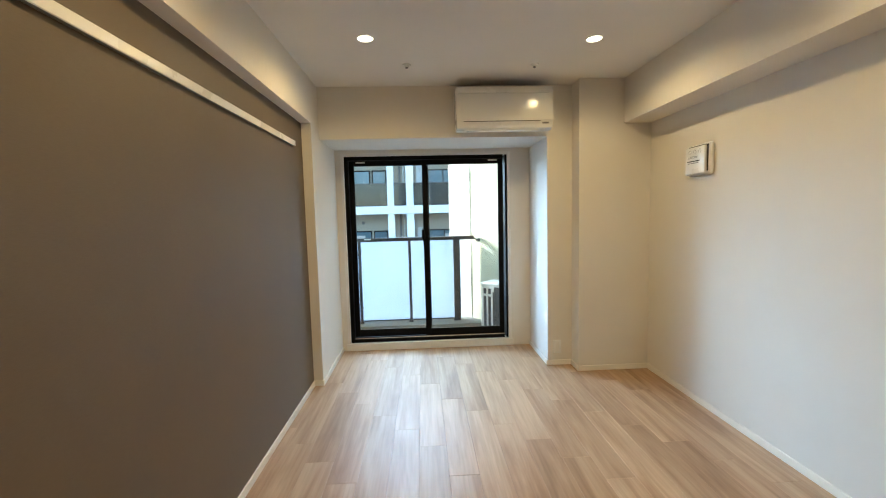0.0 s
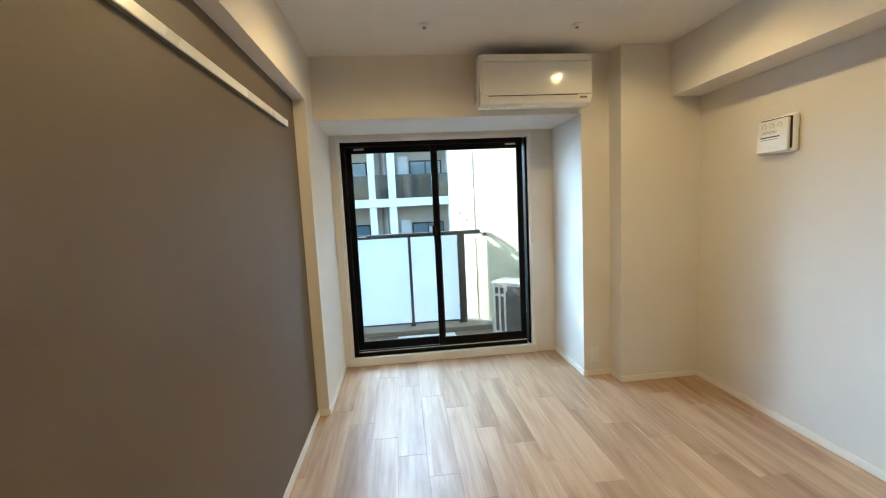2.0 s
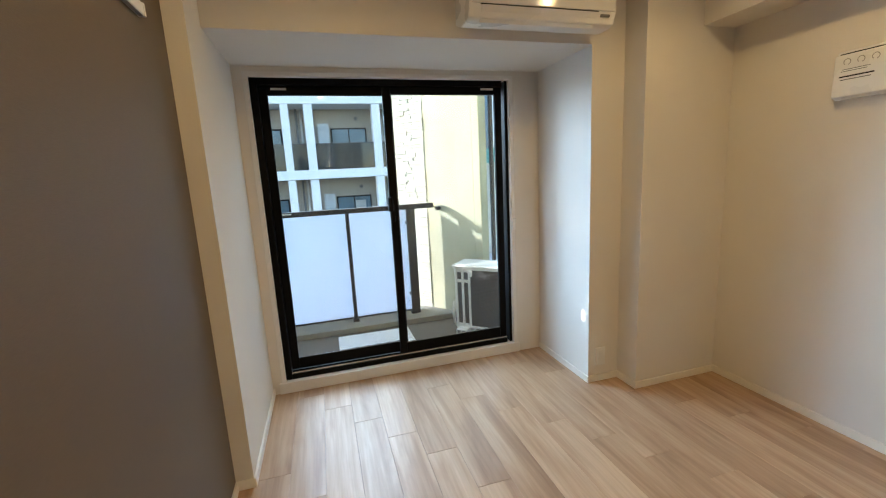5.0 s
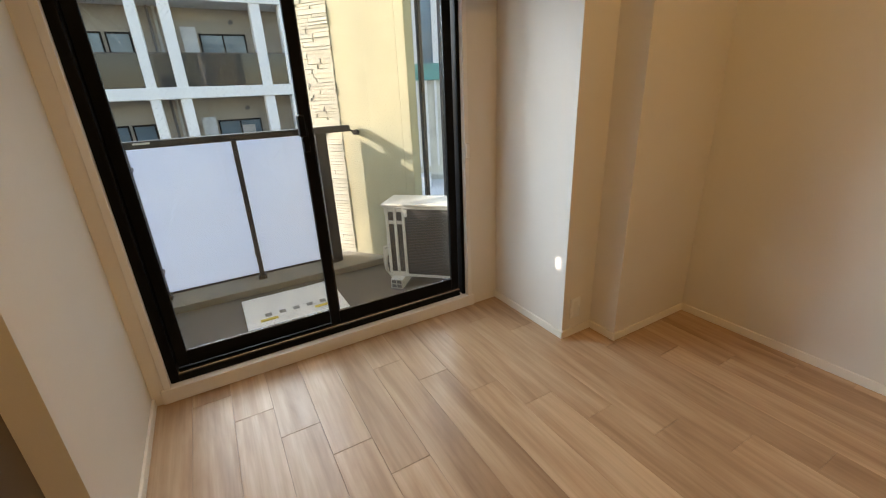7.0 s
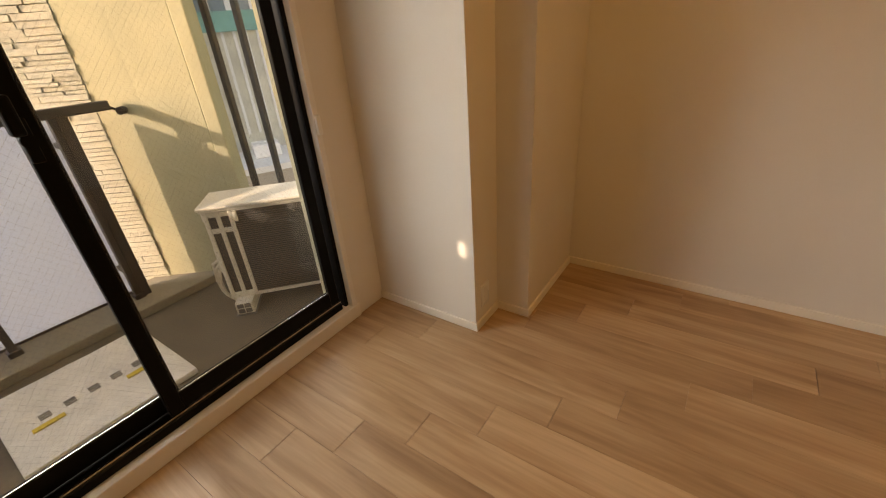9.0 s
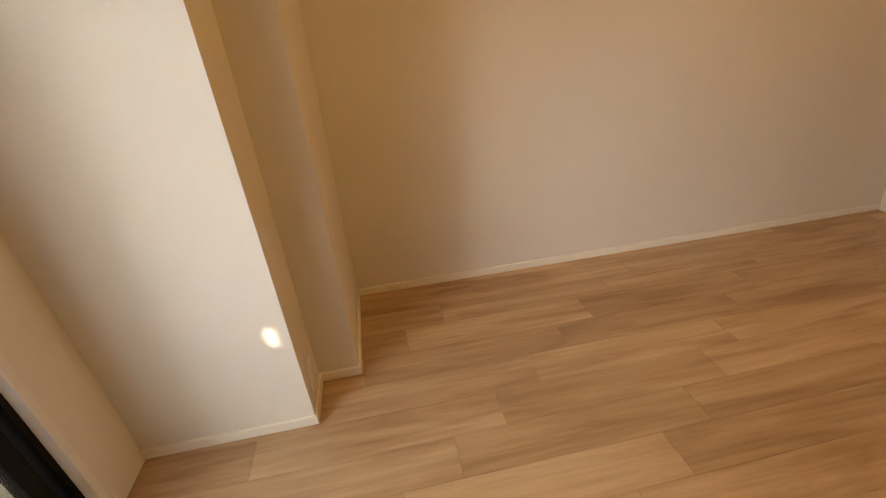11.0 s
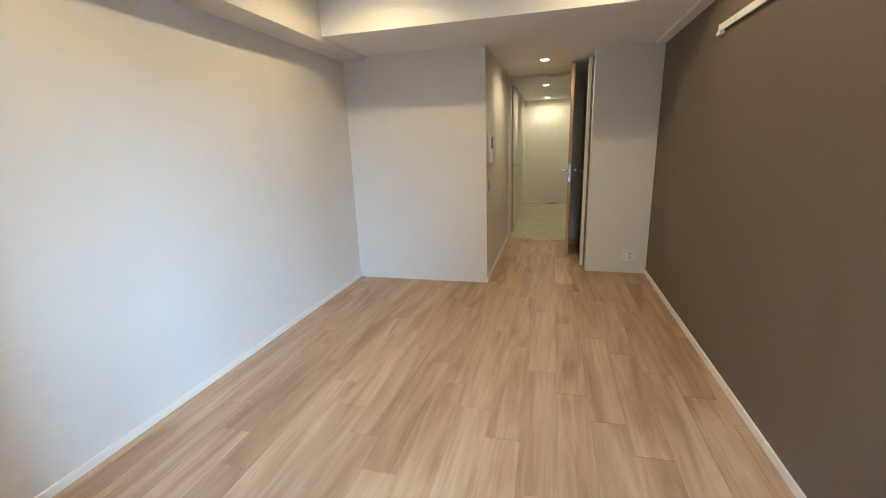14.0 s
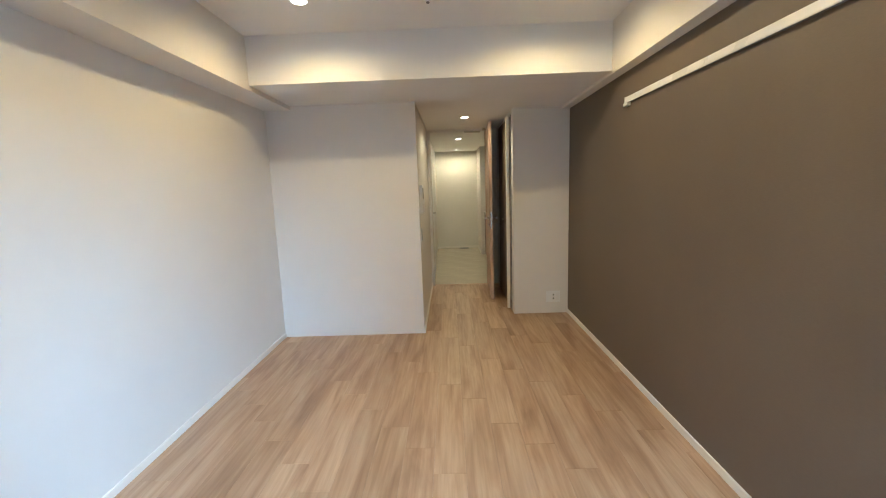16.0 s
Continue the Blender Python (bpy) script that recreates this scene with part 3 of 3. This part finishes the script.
def socket_plate():
    s = empty("wall_socket", "white wall plate with power sockets above the floor", "socket")
    x0, x1, z0, z1, y = 0.084, 0.230, 0.120, 0.241, BACKL
    part("plate", box(x0, x1, y, y + 0.008, z0, z1, 0.004, 2), PLASTIC, s)
    part("insert", box(x0 + 0.055, x0 + 0.085, y + 0.008, y + 0.0105, z0 + 0.02, z1 - 0.02, 0.001), MATTE, s)
    part("insert", box(x0 + 0.012, x0 + 0.045, y + 0.008, y + 0.0105, z0 + 0.02, z1 - 0.02, 0.001), MATTE, s)
    for z in (z0 + 0.035, z0 + 0.073):
        part("outlet", tube((x0 + 0.070, y + 0.0105, z + 0.006), (x0 + 0.070, y + 0.0118, z + 0.006), 0.008, 16), GREYP, s, "dark round outlet")


socket_plate()


def small_socket():
    s = empty("wall_socket", "small white wall socket on the strip beside the recess", "socket")
    part("plate", box(2.06, 2.13, FAR - 0.008, FAR, 0.105, 0.225, 0.003, 2), PLASTIC, s)
    part("insert", box(2.08, 2.11, FAR - 0.010, FAR - 0.008, 0.125, 0.205, 0.001), MATTE, s)


small_socket()


def intercom():
    s = empty("intercom", "white intercom panel with handset screen on the hall wall", "intercom")
    part("body", box(HR - 0.028, HR, -1.26, -1.13, 1.13, 1.395, 0.005, 2), PLASTIC, s)
    part("screen", box(HR - 0.030, HR - 0.027, -1.245, -1.145, 1.27, 1.37, 0.001), GREYP, s, "dark screen")
    part("handset", box(HR - 0.045, HR - 0.027, -1.165, -1.14, 1.14, 1.26, 0.005, 2), PLASTIC, s)


def switch_plate(y, z, dark=False):
    s = empty("light_switch", "small wall switch plate in the hall", "switch")
    part("plate", box(HR - 0.008, HR, y - 0.035, y + 0.035, z - 0.06, z + 0.06, 0.003, 2), PLASTIC, s)
    part("rocker", box(HR - 0.012, HR - 0.008, y - 0.02, y + 0.02, z - 0.045, z + 0.045, 0.002), GREYP if dark else MATTE, s)


intercom()
switch_plate(-1.10, 0.93, True)

# ---- balcony ----
BF = -0.20
structure("balcony_floor", box(-1.2, 4.2, 3.5, 5.05, BF - 0.2, BF), CONC, "grey vinyl sheet balcony floor", "floor")
bm = box(-1.2, 4.2, 4.66, 5.05, BF, BF + 0.06, 0.008, 2)
structure("balcony_kerb", bm, KERB, "grey mortar upstand under the railing", "kerb")
bm = box(-1.2, 0.15, 3.5, 3.56, BF, 5.4)
add_box(bm, 1.86, 4.2, 3.5, 3.56, BF, 5.4)
add_box(bm, 0.15, 1.86, 3.5, 3.56, 1.968, 5.4)
add_box(bm, 0.15, 1.86, 3.405, 3.56, BF, -0.06)
structure("wall_outside", bm, STUCCO, "cream stucco outer wall round the window", "wall")
# unseen board added to block the sun; its hole makes the jamb's sun spot
bm = box(-1.0, -0.96, 3.56, 4.124, BF, 3.3)
add_box(bm, -1.0, -0.96, 4.176, 4.95, BF, 3.3)
add_box(bm, -1.0, -0.96, 4.124, 4.176, BF, HOLE0)
add_box(bm, -1.0, -0.96, 4.124, 4.176, HOLE1, 3.3)
structure("wall_sun_blocker", bm, FACADE, "unseen pale board added to block the sun, with a sun spot hole", "wall")

RY = 4.85


def railing():
    r = empty("balcony_railing", "dark grey metal balcony railing with frosted glass panels", "railing")
    part("handrail", box(-1.195, 1.64, RY - 0.03, RY + 0.03, 1.012, 1.064, 0.006, 2), RAILM, r)
    # leftmost bay is unseen, added to keep the sun off the balcony floor
    posts = (-1.17, -0.66, 0.03, 0.727, 1.36)
    for x in posts:
        post = part("post", box(x - 0.018, x + 0.018, RY - 0.022, RY + 0.022, BF + 0.06, 1.035, 0.003), RAILM, r)
        part("foot_cap", box(x - 0.032, x + 0.032, RY - 0.036, RY + 0.036, BF + 0.06, BF + 0.095, 0.006, 2), RAILM, post)
    for a, b in zip(posts, posts[1:]):
        part("glass_panel", box(a + 0.004, b - 0.004 + (0.10 if b > 1.3 else 0.0), RY + 0.100, RY + 0.108, BF + 0.064, 1.006), FROST, r, "white frosted glass panel")
        part("bottom_bar", box(a + 0.004, b - 0.004, RY + 0.094, RY + 0.114, BF + 0.0605, BF + 0.076, 0.002), RAILM, r)
        for z in (BF + 0.25, 0.85):
            part("panel_clip", box(b - 0.018, b + 0.018, RY + 0.020, RY + 0.112, z, z + 0.03, 0.003), RAILM, r)
    part("end_plate", box(1.378, 1.432, RY - 0.016, RY + 0.016, BF + 0.06, 1.03, 0.003), RAILM, r)
    part("label", box(0.10, 0.20, RY - 0.032, RY - 0.0305, 1.04, 1.053), MATTE, r, "pale sticker")
    # bracket on the wall end
    bm = tube((1.62, RY, 1.04), (1.675, RY + 0.01, 1.005), 0.008, 10)
    part("wall_arm", bm, RAILM, r)
    part("wall_bracket", tube((1.672, RY - 0.035, 1.0), (1.710, RY - 0.005, 1.0), 0.022, 16), RAILM, r, "round wall bracket")


railing()

# oblique wing wall: cream stucco, then ledge stone further out
WA, WD = Vector((1.985, 4.50, 0)), Vector((-0.625, 0.781, 0)).normalized()
WN = Vector((WD.y, -WD.x, 0))      # away from the balcony
wing_m = Matrix(((WD.x, WN.x, 0, WA.x), (WD.y, WN.y, 0, WA.y), (0, 0, 1, 0), (0, 0, 0, 1)))
wing = structure("wall_wing", box(0.0, 0.60, 0.0, 0.16, BF - 0.3, 5.4, 0.004), STUCCO, "sunlit cream stucco wing wall of the balcony", "wall")
wing.matrix_world = wing_m
stone_wall = structure("wall_stone", box(0.60, 1.05, 0.012, 0.30, -3.0, 5.4), STONE, "wing wall end clad in stacked ledge stone", "wall")
stone_wall.matrix_world = wing_m
end_strip = structure("wall_wing_end", box(-0.085, -0.001, -0.006, 0.14, BF, 5.4, 0.006), STUCCO, "pale cream end strip of the wing wall", "wall")
end_strip.matrix_world = wing_m
structure("bar_screen_sill", box(2.05, 3.4, 4.48, 4.56, BF, BF + 0.05), RAILM, "low metal sill under the bars", "trim")


def bar_screen():
    s = empty("bar_screen", "dark vertical metal bars beside the balcony wall", "bars")
    for k in range(7):
        x = 2.20 + 0.20 * k
        part("bar", box(x - 0.015, x + 0.015, 4.50, 4.55, BF + 0.05, 4.0, 0.003), RAILM, s)


bar_screen()


def outdoor_unit():
    u = empty("outdoor_unit", "ivory air conditioner outdoor unit standing aslant on the balcony", "outdoor unit")
    x0, x1, y0, y1, z0, z1 = 0.022, 0.785, 0.022, 0.275, BF + 0.085, 0.502
    bm = box(x0, x1, y0 + 0.012, y1, z0, z1 - 0.012, 0.006, 2)
    part("casing", bm, UNIT, u)
    bm = box(x0 - 0.022, x1 + 0.012, y0 - 0.022, y1 + 0.03, z1 - 0.022, z1, 0.010, 3)
    part("lid", bm, UNIT, u, "sunlit ivory top plate")
    part("lid_lip", box(x0 - 0.012, x1 + 0.004, y0 - 0.012, y1 + 0.02, z1 - 0.034, z1 - 0.022, 0.003), UNIT, u)
    # front: slotted section, post, then the dark fan grill
    g0 = x0 + 0.16
    for x in (x0, x0 + 0.068, g0 - 0.024):
        part("corner_post", box(x, x + 0.024, y0 - 0.004, y0 + 0.02, z0, z1 - 0.034, 0.004, 2), UNIT, u)
    part("corner_post", box(x1 - 0.022, x1, y0 - 0.004, y0 + 0.02, z0, z1 - 0.034, 0.004, 2), UNIT, u)
    for a, b in ((x0 + 0.024, x0 + 0.068), (x0 + 0.092, g0 - 0.024)):
        part("side_coil", box(a, b, y0 + 0.006, y0 + 0.013, z0 + 0.04, z1 - 0.07), GRILL, u, "dark coil slot")
        for z in (z0, z1 - 0.17, z1 - 0.07):
            part("slot_rail", box(a, b, y0 + 0.000, y0 + 0.014, z, z + (0.04 if z == z0 else 0.030), 0.003), UNIT, u)
    part("front_recess", box(g0, x1 - 0.022, y0 + 0.004, y0 + 0.013, z0 + 0.022, z1 - 0.045), GRILL, u, "dark grey grill")
    part("front_rail", box(g0, x1 - 0.022, y0 - 0.004, y0 + 0.013, z0, z0 + 0.022, 0.003), UNIT, u)
    part("front_rail", box(g0, x1 - 0.022, y0 - 0.004, y0 + 0.013, z1 - 0.045, z1 - 0.034, 0.003), UNIT, u)
    cx, cz = g0 + 0.30, (z0 + z1) / 2 - 0.01
    for r in (0.23, 0.19, 0.15, 0.11, 0.07):
        pts = [(cx + r * math.cos(2 * math.pi * k / 28), y0 + 0.000, cz + r * math.sin(2 * math.pi * k / 28)) for k in range(29)]
        part("guard_ring", add_pipe(bmesh.new(), pts, 0.003, 6), GRILL, u)
    part("fan_hub", tube((cx, y0 + 0.006, cz), (cx, y0 - 0.002, cz), 0.045, 20), GRILL, u)
    for k in range(40):
        z = z0 + 0.030 + k * 0.0132
        if z < z1 - 0.05:
            part("grill_slat", box(g0 + 0.002, x1 - 0.024, y0 - 0.005, y0 - 0.003, z, z + 0.0025), GREYP, u)
    part("side_panel", box(x0 - 0.004, x0 + 0.002, y0 + 0.03, y1 - 0.02, z0 + 0.03, z1 - 0.05, 0.002), UNIT, u)
    part("valve_cover", box(x0 - 0.022, x0 - 0.003, y0 + 0.04, y0 + 0.15, z0 + 0.17, z0 + 0.34, 0.006, 2), UNIT, u)
    part("lid_clip", box(x0 - 0.018, x0 + 0.006, y0 + 0.03, y0 + 0.05, z1 - 0.10, z1 - 0.03, 0.004, 2), UNIT, u)
    part("handle_clip", box(g0 + 0.002, g0 + 0.026, y0 - 0.014, y0 - 0.004, z1 - 0.105, z1 - 0.045, 0.004, 2), UNIT, u)
    for x in (x0 + 0.025, x1 - 0.17):
        foot = part("foot_block", box(x, x + 0.105, y0 - 0.075, y1 + 0.04, BF + 0.004, BF + 0.085, 0.006, 2), UNIT, u, "pale plastic foot block")
        part("foot_mat", box(x - 0.008, x + 0.113, y0 - 0.085, y1 + 0.05, BF, BF + 0.005), GREYP, foot, "thin dark rubber mat")
        # dark plates on the block's face stand in for the shade of hollows
        for i in range(2):
            for j in range(2):
                part("foot_recess_shade", box(x + 0.012 + 0.043 * i, x + 0.049 + 0.043 * i, y0 - 0.0765, y0 - 0.074, BF + 0.013 + 0.036 * j, BF + 0.042 + 0.036 * j), GREYP, foot)
    for k in range(3):
        o = 0.020 * k
        w = y0 + 0.06 + 0.03 * k
        pts = [(x0 - 0.002, w, z0 + 0.20 + o), (x0 - 0.024, w, z0 + 0.195 + o), (x0 - 0.042 - o, w, z0 + 0.16 + o), (x0 - 0.052 - o, w, z0 + 0.08), (x0 - 0.044 - o, w + 0.005, z0 + 0.0), (x0 - 0.012 - o, w + 0.01, BF + 0.035), (x0 + 0.06, w + 0.02, BF + 0.100)]
        part("hose", add_pipe(bmesh.new(), pts, 0.011), HOSE, u, "ivory drain and coolant hose")
    u.matrix_world = pose(1.616, 4.204, 0, 0, 0, -43.0)


outdoor_unit()


def flat_pack():
    p = empty("packing_panel", "foil-wrapped flat packing panel with yellow print on the balcony floor", "package")
    x0, x1, y0, y1, z = 0.52, 1.218, 3.855, 4.525, BF
    bm = bmesh.new()
    add_box(bm, x0, x1, y0, y1, z, z + 0.035, 0.006, 2)
    bmesh.ops.subdivide_edges(bm, edges=[e for e in bm.edges if e.calc_length() > 0.3], cuts=9, use_grid_fill=True)
    for v in bm.verts:
        if v.co.z > z + 0.02:
            v.co.z += 0.004 * noise.noise(Vector((v.co.x * 9, v.co.y * 9, 1.3)))
    for f in bm.faces:
        f.smooth = True
    part("wrapped_board", bm, FOAM, p)
    t = z + 0.0405
    for a, b in ((x0 + 0.09, x0 + 0.21), (x0 + 0.47, x0 + 0.59)):
        part("yellow_bar", box(a, b, y0 + 0.235, y0 + 0.265, t - 0.004, t + 0.0006), YELLOW, p, "yellow printed bar")
    for k in range(5):
        a = x0 + 0.13 + k * 0.098
        for j in range(3):
            part("print_bar", box(a, a + 0.045, y0 + 0.30 + 0.018 * j, y0 + 0.309 + 0.018 * j, t - 0.004, t + 0.0006), INK, p)



flat_pack()

# ---- the apartment block across ----
BY = 20.0
SL0, SLH = 1.46, 3.22      # slab underside and storey height


def block():
    h = empty("apartment_building", "white framed apartment block with recessed balconies across the street", "building")
    x0, x1 = -14.0, 5.6
    part("back_wall", box(x0, x1, BY + 1.5, BY + 1.8, -9.0, 16.5), BEIGE, h, "grey beige recessed wall")
    part("roof", box(x0 - 0.2, x1 + 0.2, BY - 0.2, BY + 9.0, 16.5, 16.9, 0.03), FACADE, h)
    part("side_wall", box(x1 - 0.3, x1, BY + 0.0, BY + 9.0, -9.0, 16.5), FACADE, h)
    cols = [(-9.5, 0.36), (-8.4, 0.36), (-5.6, 0.36), (-4.6, 0.36), (-0.66, 0.32), (0.31, 0.37), (3.25, 0.37), (4.26, 0.34), (5.42, 0.36)]
    for s in range(-3, 6):
        z = SL0 + SLH * s
        part("slab", box(x0, x1, BY - 0.05, BY + 1.5, z, z + 0.40, 0.01), FACADE, h, "white slab edge")
    for k, (c, w) in enumerate(cols):
        part("column", box(c - w / 2, c + w / 2, BY, BY + 0.5, -9.0, 16.5, 0.01), FACADE, h, "white facade pier")
    for s in range(-3, 5):
        z = SL0 + 0.40 + SLH * s
        for a, b in zip(cols, cols[1:]):
            p0, p1 = a[0] + a[1] / 2, b[0] - b[1] / 2
            rail = part("glass_rail", box(p0, p1, BY + 0.10, BY + 0.13, z + 0.02, z + 1.12), SMOKE, h, "dark smoked glass balcony rail")
            part("rail_cap", box(p0, p1, BY + 0.09, BY + 0.14, z + 1.12, z + 1.16), RAILM, rail)
            if b[0] - a[0] > 2:
                w0 = p0 + 0.75
                w1 = min(w0 + 1.85, p1 - 0.15)
                win = part("window", box(w0, w1, BY + 1.44, BY + 1.50, z + 0.05, z + 1.95), BLACK, h, "dark framed balcony window")
                m = (w0 + w1) / 2
                for q0, q1 in ((w0 + 0.06, m - 0.03), (m + 0.03, w1 - 0.06)):
                    part("pane", box(q0, q1, BY + 1.42, BY + 1.44, z + 0.11, z + 1.88), FARGLASS, win)
                if s in (-1, 1):
                    part("curtain", box(m + 0.05, m + 0.55, BY + 1.408, BY + 1.418, z + 0.9, z + 1.7), CURTAIN, win)
                part("balcony_screen", box(p0 + 0.16, p0 + 0.66, BY + 0.9, BY + 0.94, z + 0.15, z + 2.1), CURTAIN, h, "pale partition board")
                part("wall_vent", tube((w1 - 0.45, BY + 1.40, z + 2.38), (w1 - 0.45, BY + 1.5, z + 2.38), 0.09, 16), GREYP, h)
            elif a[0] > 3:
                for k in range(6):
                    part("louvre_slat", box(p0 + 0.05, p1 - 0.05, BY + 0.30, BY + 0.33, z + 0.55 + 0.09 * k, z + 0.60 + 0.09 * k), CURTAIN, h)
            else:
                for dx in (0.25, 0.45):
                    part("drain_pipe", tube((p0 + dx, BY + 1.3, z), (p0 + dx, BY + 1.3, z + SLH - 0.4), 0.05, 10), GREYP if dx < 0.4 else CURTAIN, h)
        side = part("window", box(-1.72, -0.95, BY + 1.43, BY + 1.49, z + 0.05, z + 1.95), BLACK, h)
        part("pane", box(-1.66, -1.01, BY + 1.42, BY + 1.435, z + 0.11, z + 1.88), FARGLASS, side)
    return h


block()
structure("ground", box(-400, 400, -300, 500, -9.3, -9.0), ASPHALT, "grey asphalt street level far below", "ground")


def side_building():
    s = empty("clad_building", "pale ribbed building with teal netting beyond the bars", "building")
    m = pose(13.5, 21.0, 0, 0, 0, -28)
    part("wall", box(-12, 7, 0, 5, -9, 1.9), METALSHEET, s, "pale yellowish ribbed cladding")
    for k in range(38):
        part("rib", box(-11.9 + 0.5 * k, -11.78 + 0.5 * k, -0.14, 0.0, -2.6, 1.9), FACADE, s)
    part("netting", box(-12.1, 7.1, -0.25, 5.1, 1.9, 2.7), NET, s, "teal construction netting")
    part("upper_wall", box(-12, 7, 0, 5, 2.7, 9.0), FARGLASS, s, "blue grey upper storeys")
    for k in range(19):
        part("upper_rib", box(-11.9 + 1.0 * k, -11.55 + 1.0 * k, -0.12, 0.0, 2.7, 9.0), FACADE, s)
    part("low_roof", box(-12, 7, -4.0, -0.2, -3.6, -3.35), FACADE, s, "white low roof")
    part("low_wall", box(-12, 7, -3.9, -3.7, -9.0, -3.6), BEIGE, s)
    for k in range(6):
        part("roof_box", box(-5.5 + 2.0 * k, -4.3 + 2.0 * k, -2.4, -1.2, -3.35, -2.75, 0.08, 2), CARWHITE, s, "white rooftop unit")
    s.matrix_world = m
    return s


side_building()

# ---- ledge stones on the wing wall ----
rs = random.Random(5)
stone_meshes = []
for k in range(6):
    b = box(0, 1, -1, 0, 0, 1, 0.0)
    for v in b.verts:
        v.co += Vector((rs.uniform(-0.02, 0.02), rs.uniform(-0.25, 0.1) if v.co.y < -0.5 else 0, rs.uniform(-0.06, 0.06)))
    bmesh.ops.recalc_face_normals(b, faces=b.faces[:])
    me = bpy.data.meshes.new("ledge_stone")
    b.to_mesh(me)
    b.free()
    me.materials.append(STONE)
    stone_meshes.append(me)
z = -0.75
while z < 3.0:
    hgt = rs.uniform(0.022, 0.042)
    x = 0.60
    while x < 1.045:
        w = min(rs.uniform(0.12, 0.30), 1.05 - x)
        st = new("ledge_stone", rs.choice(stone_meshes))
        st.parent = stone_wall
        st.location = (x, 0.014, z)
        st.scale = (w - 0.004, rs.uniform(0.014, 0.026), hgt - 0.004)
        x += w
    z += hgt

# ---- floors of planks and tiles ----
bm = box(-0.1, 2.93, BACK - 0.1, WIN + 0.06, -0.04, -0.009)
add_box(bm, LW, HR + 0.05, DOORY - 0.02, BACK - 0.1, -0.04, -0.009)
floor = structure("floor", bm, SUB, "pale oak plank floor laid along the room", "floor")
PW, PL = 0.1595, 0.9025
plank_mesh = {}


def plank(x0, x1, y0, y1):
    key = (round(x1 - x0, 4), round(y1 - y0, 3))
    if key not in plank_mesh:
        b = box(0, key[0], 0, key[1], -0.009, 0.0)
        top = [e for e in b.edges if all(abs(v.co.z) < 1e-6 for v in e.verts)]
        bmesh.ops.bevel(b, geom=top, offset=0.0007, segments=1, affect="EDGES")
        bmesh.ops.recalc_face_normals(b, faces=b.faces[:])
        me = bpy.data.meshes.new("plank")
        b.to_mesh(me)
        b.free()
        me.materials.append(PLANK)
        plank_mesh[key] = me
    ob = new("plank", plank_mesh[key])
    ob.parent = floor
    ob.location = (x0, y0, 0)


for k in range(-8, 11):
    xa = 1.185 + PW * k
    joint = 2.743 - 0.1995 * k + (0.09 if k < -1 else 0.0)
    low = DOORY if HL - 0.05 < xa + PW / 2 < HR + 0.02 else (BACKL if xa < HL else BACK) - 0.02
    y = joint + PL * 8
    while y > low:
        a, b = max(y - PL, low), min(y, WIN + 0.05)
        if b - a > 0.004:
            plank(xa + 0.0004, xa + PW - 0.0004, a + 0.0005, b - 0.0005)
        y -= PL
tile_bed = structure("floor_entry", box(EX0, EX1, EY0, DOORY - 0.005, -0.04, -0.009), GROUT, "cream stone tile floor of the entry", "floor")
structure("threshold", box(0.722, 1.468, DOORY - 0.02, DOORY + 0.012, -0.02, 0.004, 0.002), DOORWOOD, "flat wooden threshold strip", "threshold")
b = box(0, 0.597, 0, 0.597, -0.009, 0.0)
bmesh.ops.bevel(b, geom=[e for e in b.edges if all(abs(v.co.z) < 1e-6 for v in e.verts)], offset=0.001, segments=1, affect="EDGES")
tile_me = bpy.data.meshes.new("tile")
b.to_mesh(tile_me)
b.free()
tile_me.materials.append(TILE)
for i in range(4):
    for j in range(6):
        t = new("tile", tile_me)
        t.parent = tile_bed
        t.location = (-0.62 + 0.6 * i, DOORY - 0.02 - 0.6 * (j + 1), -0.001)
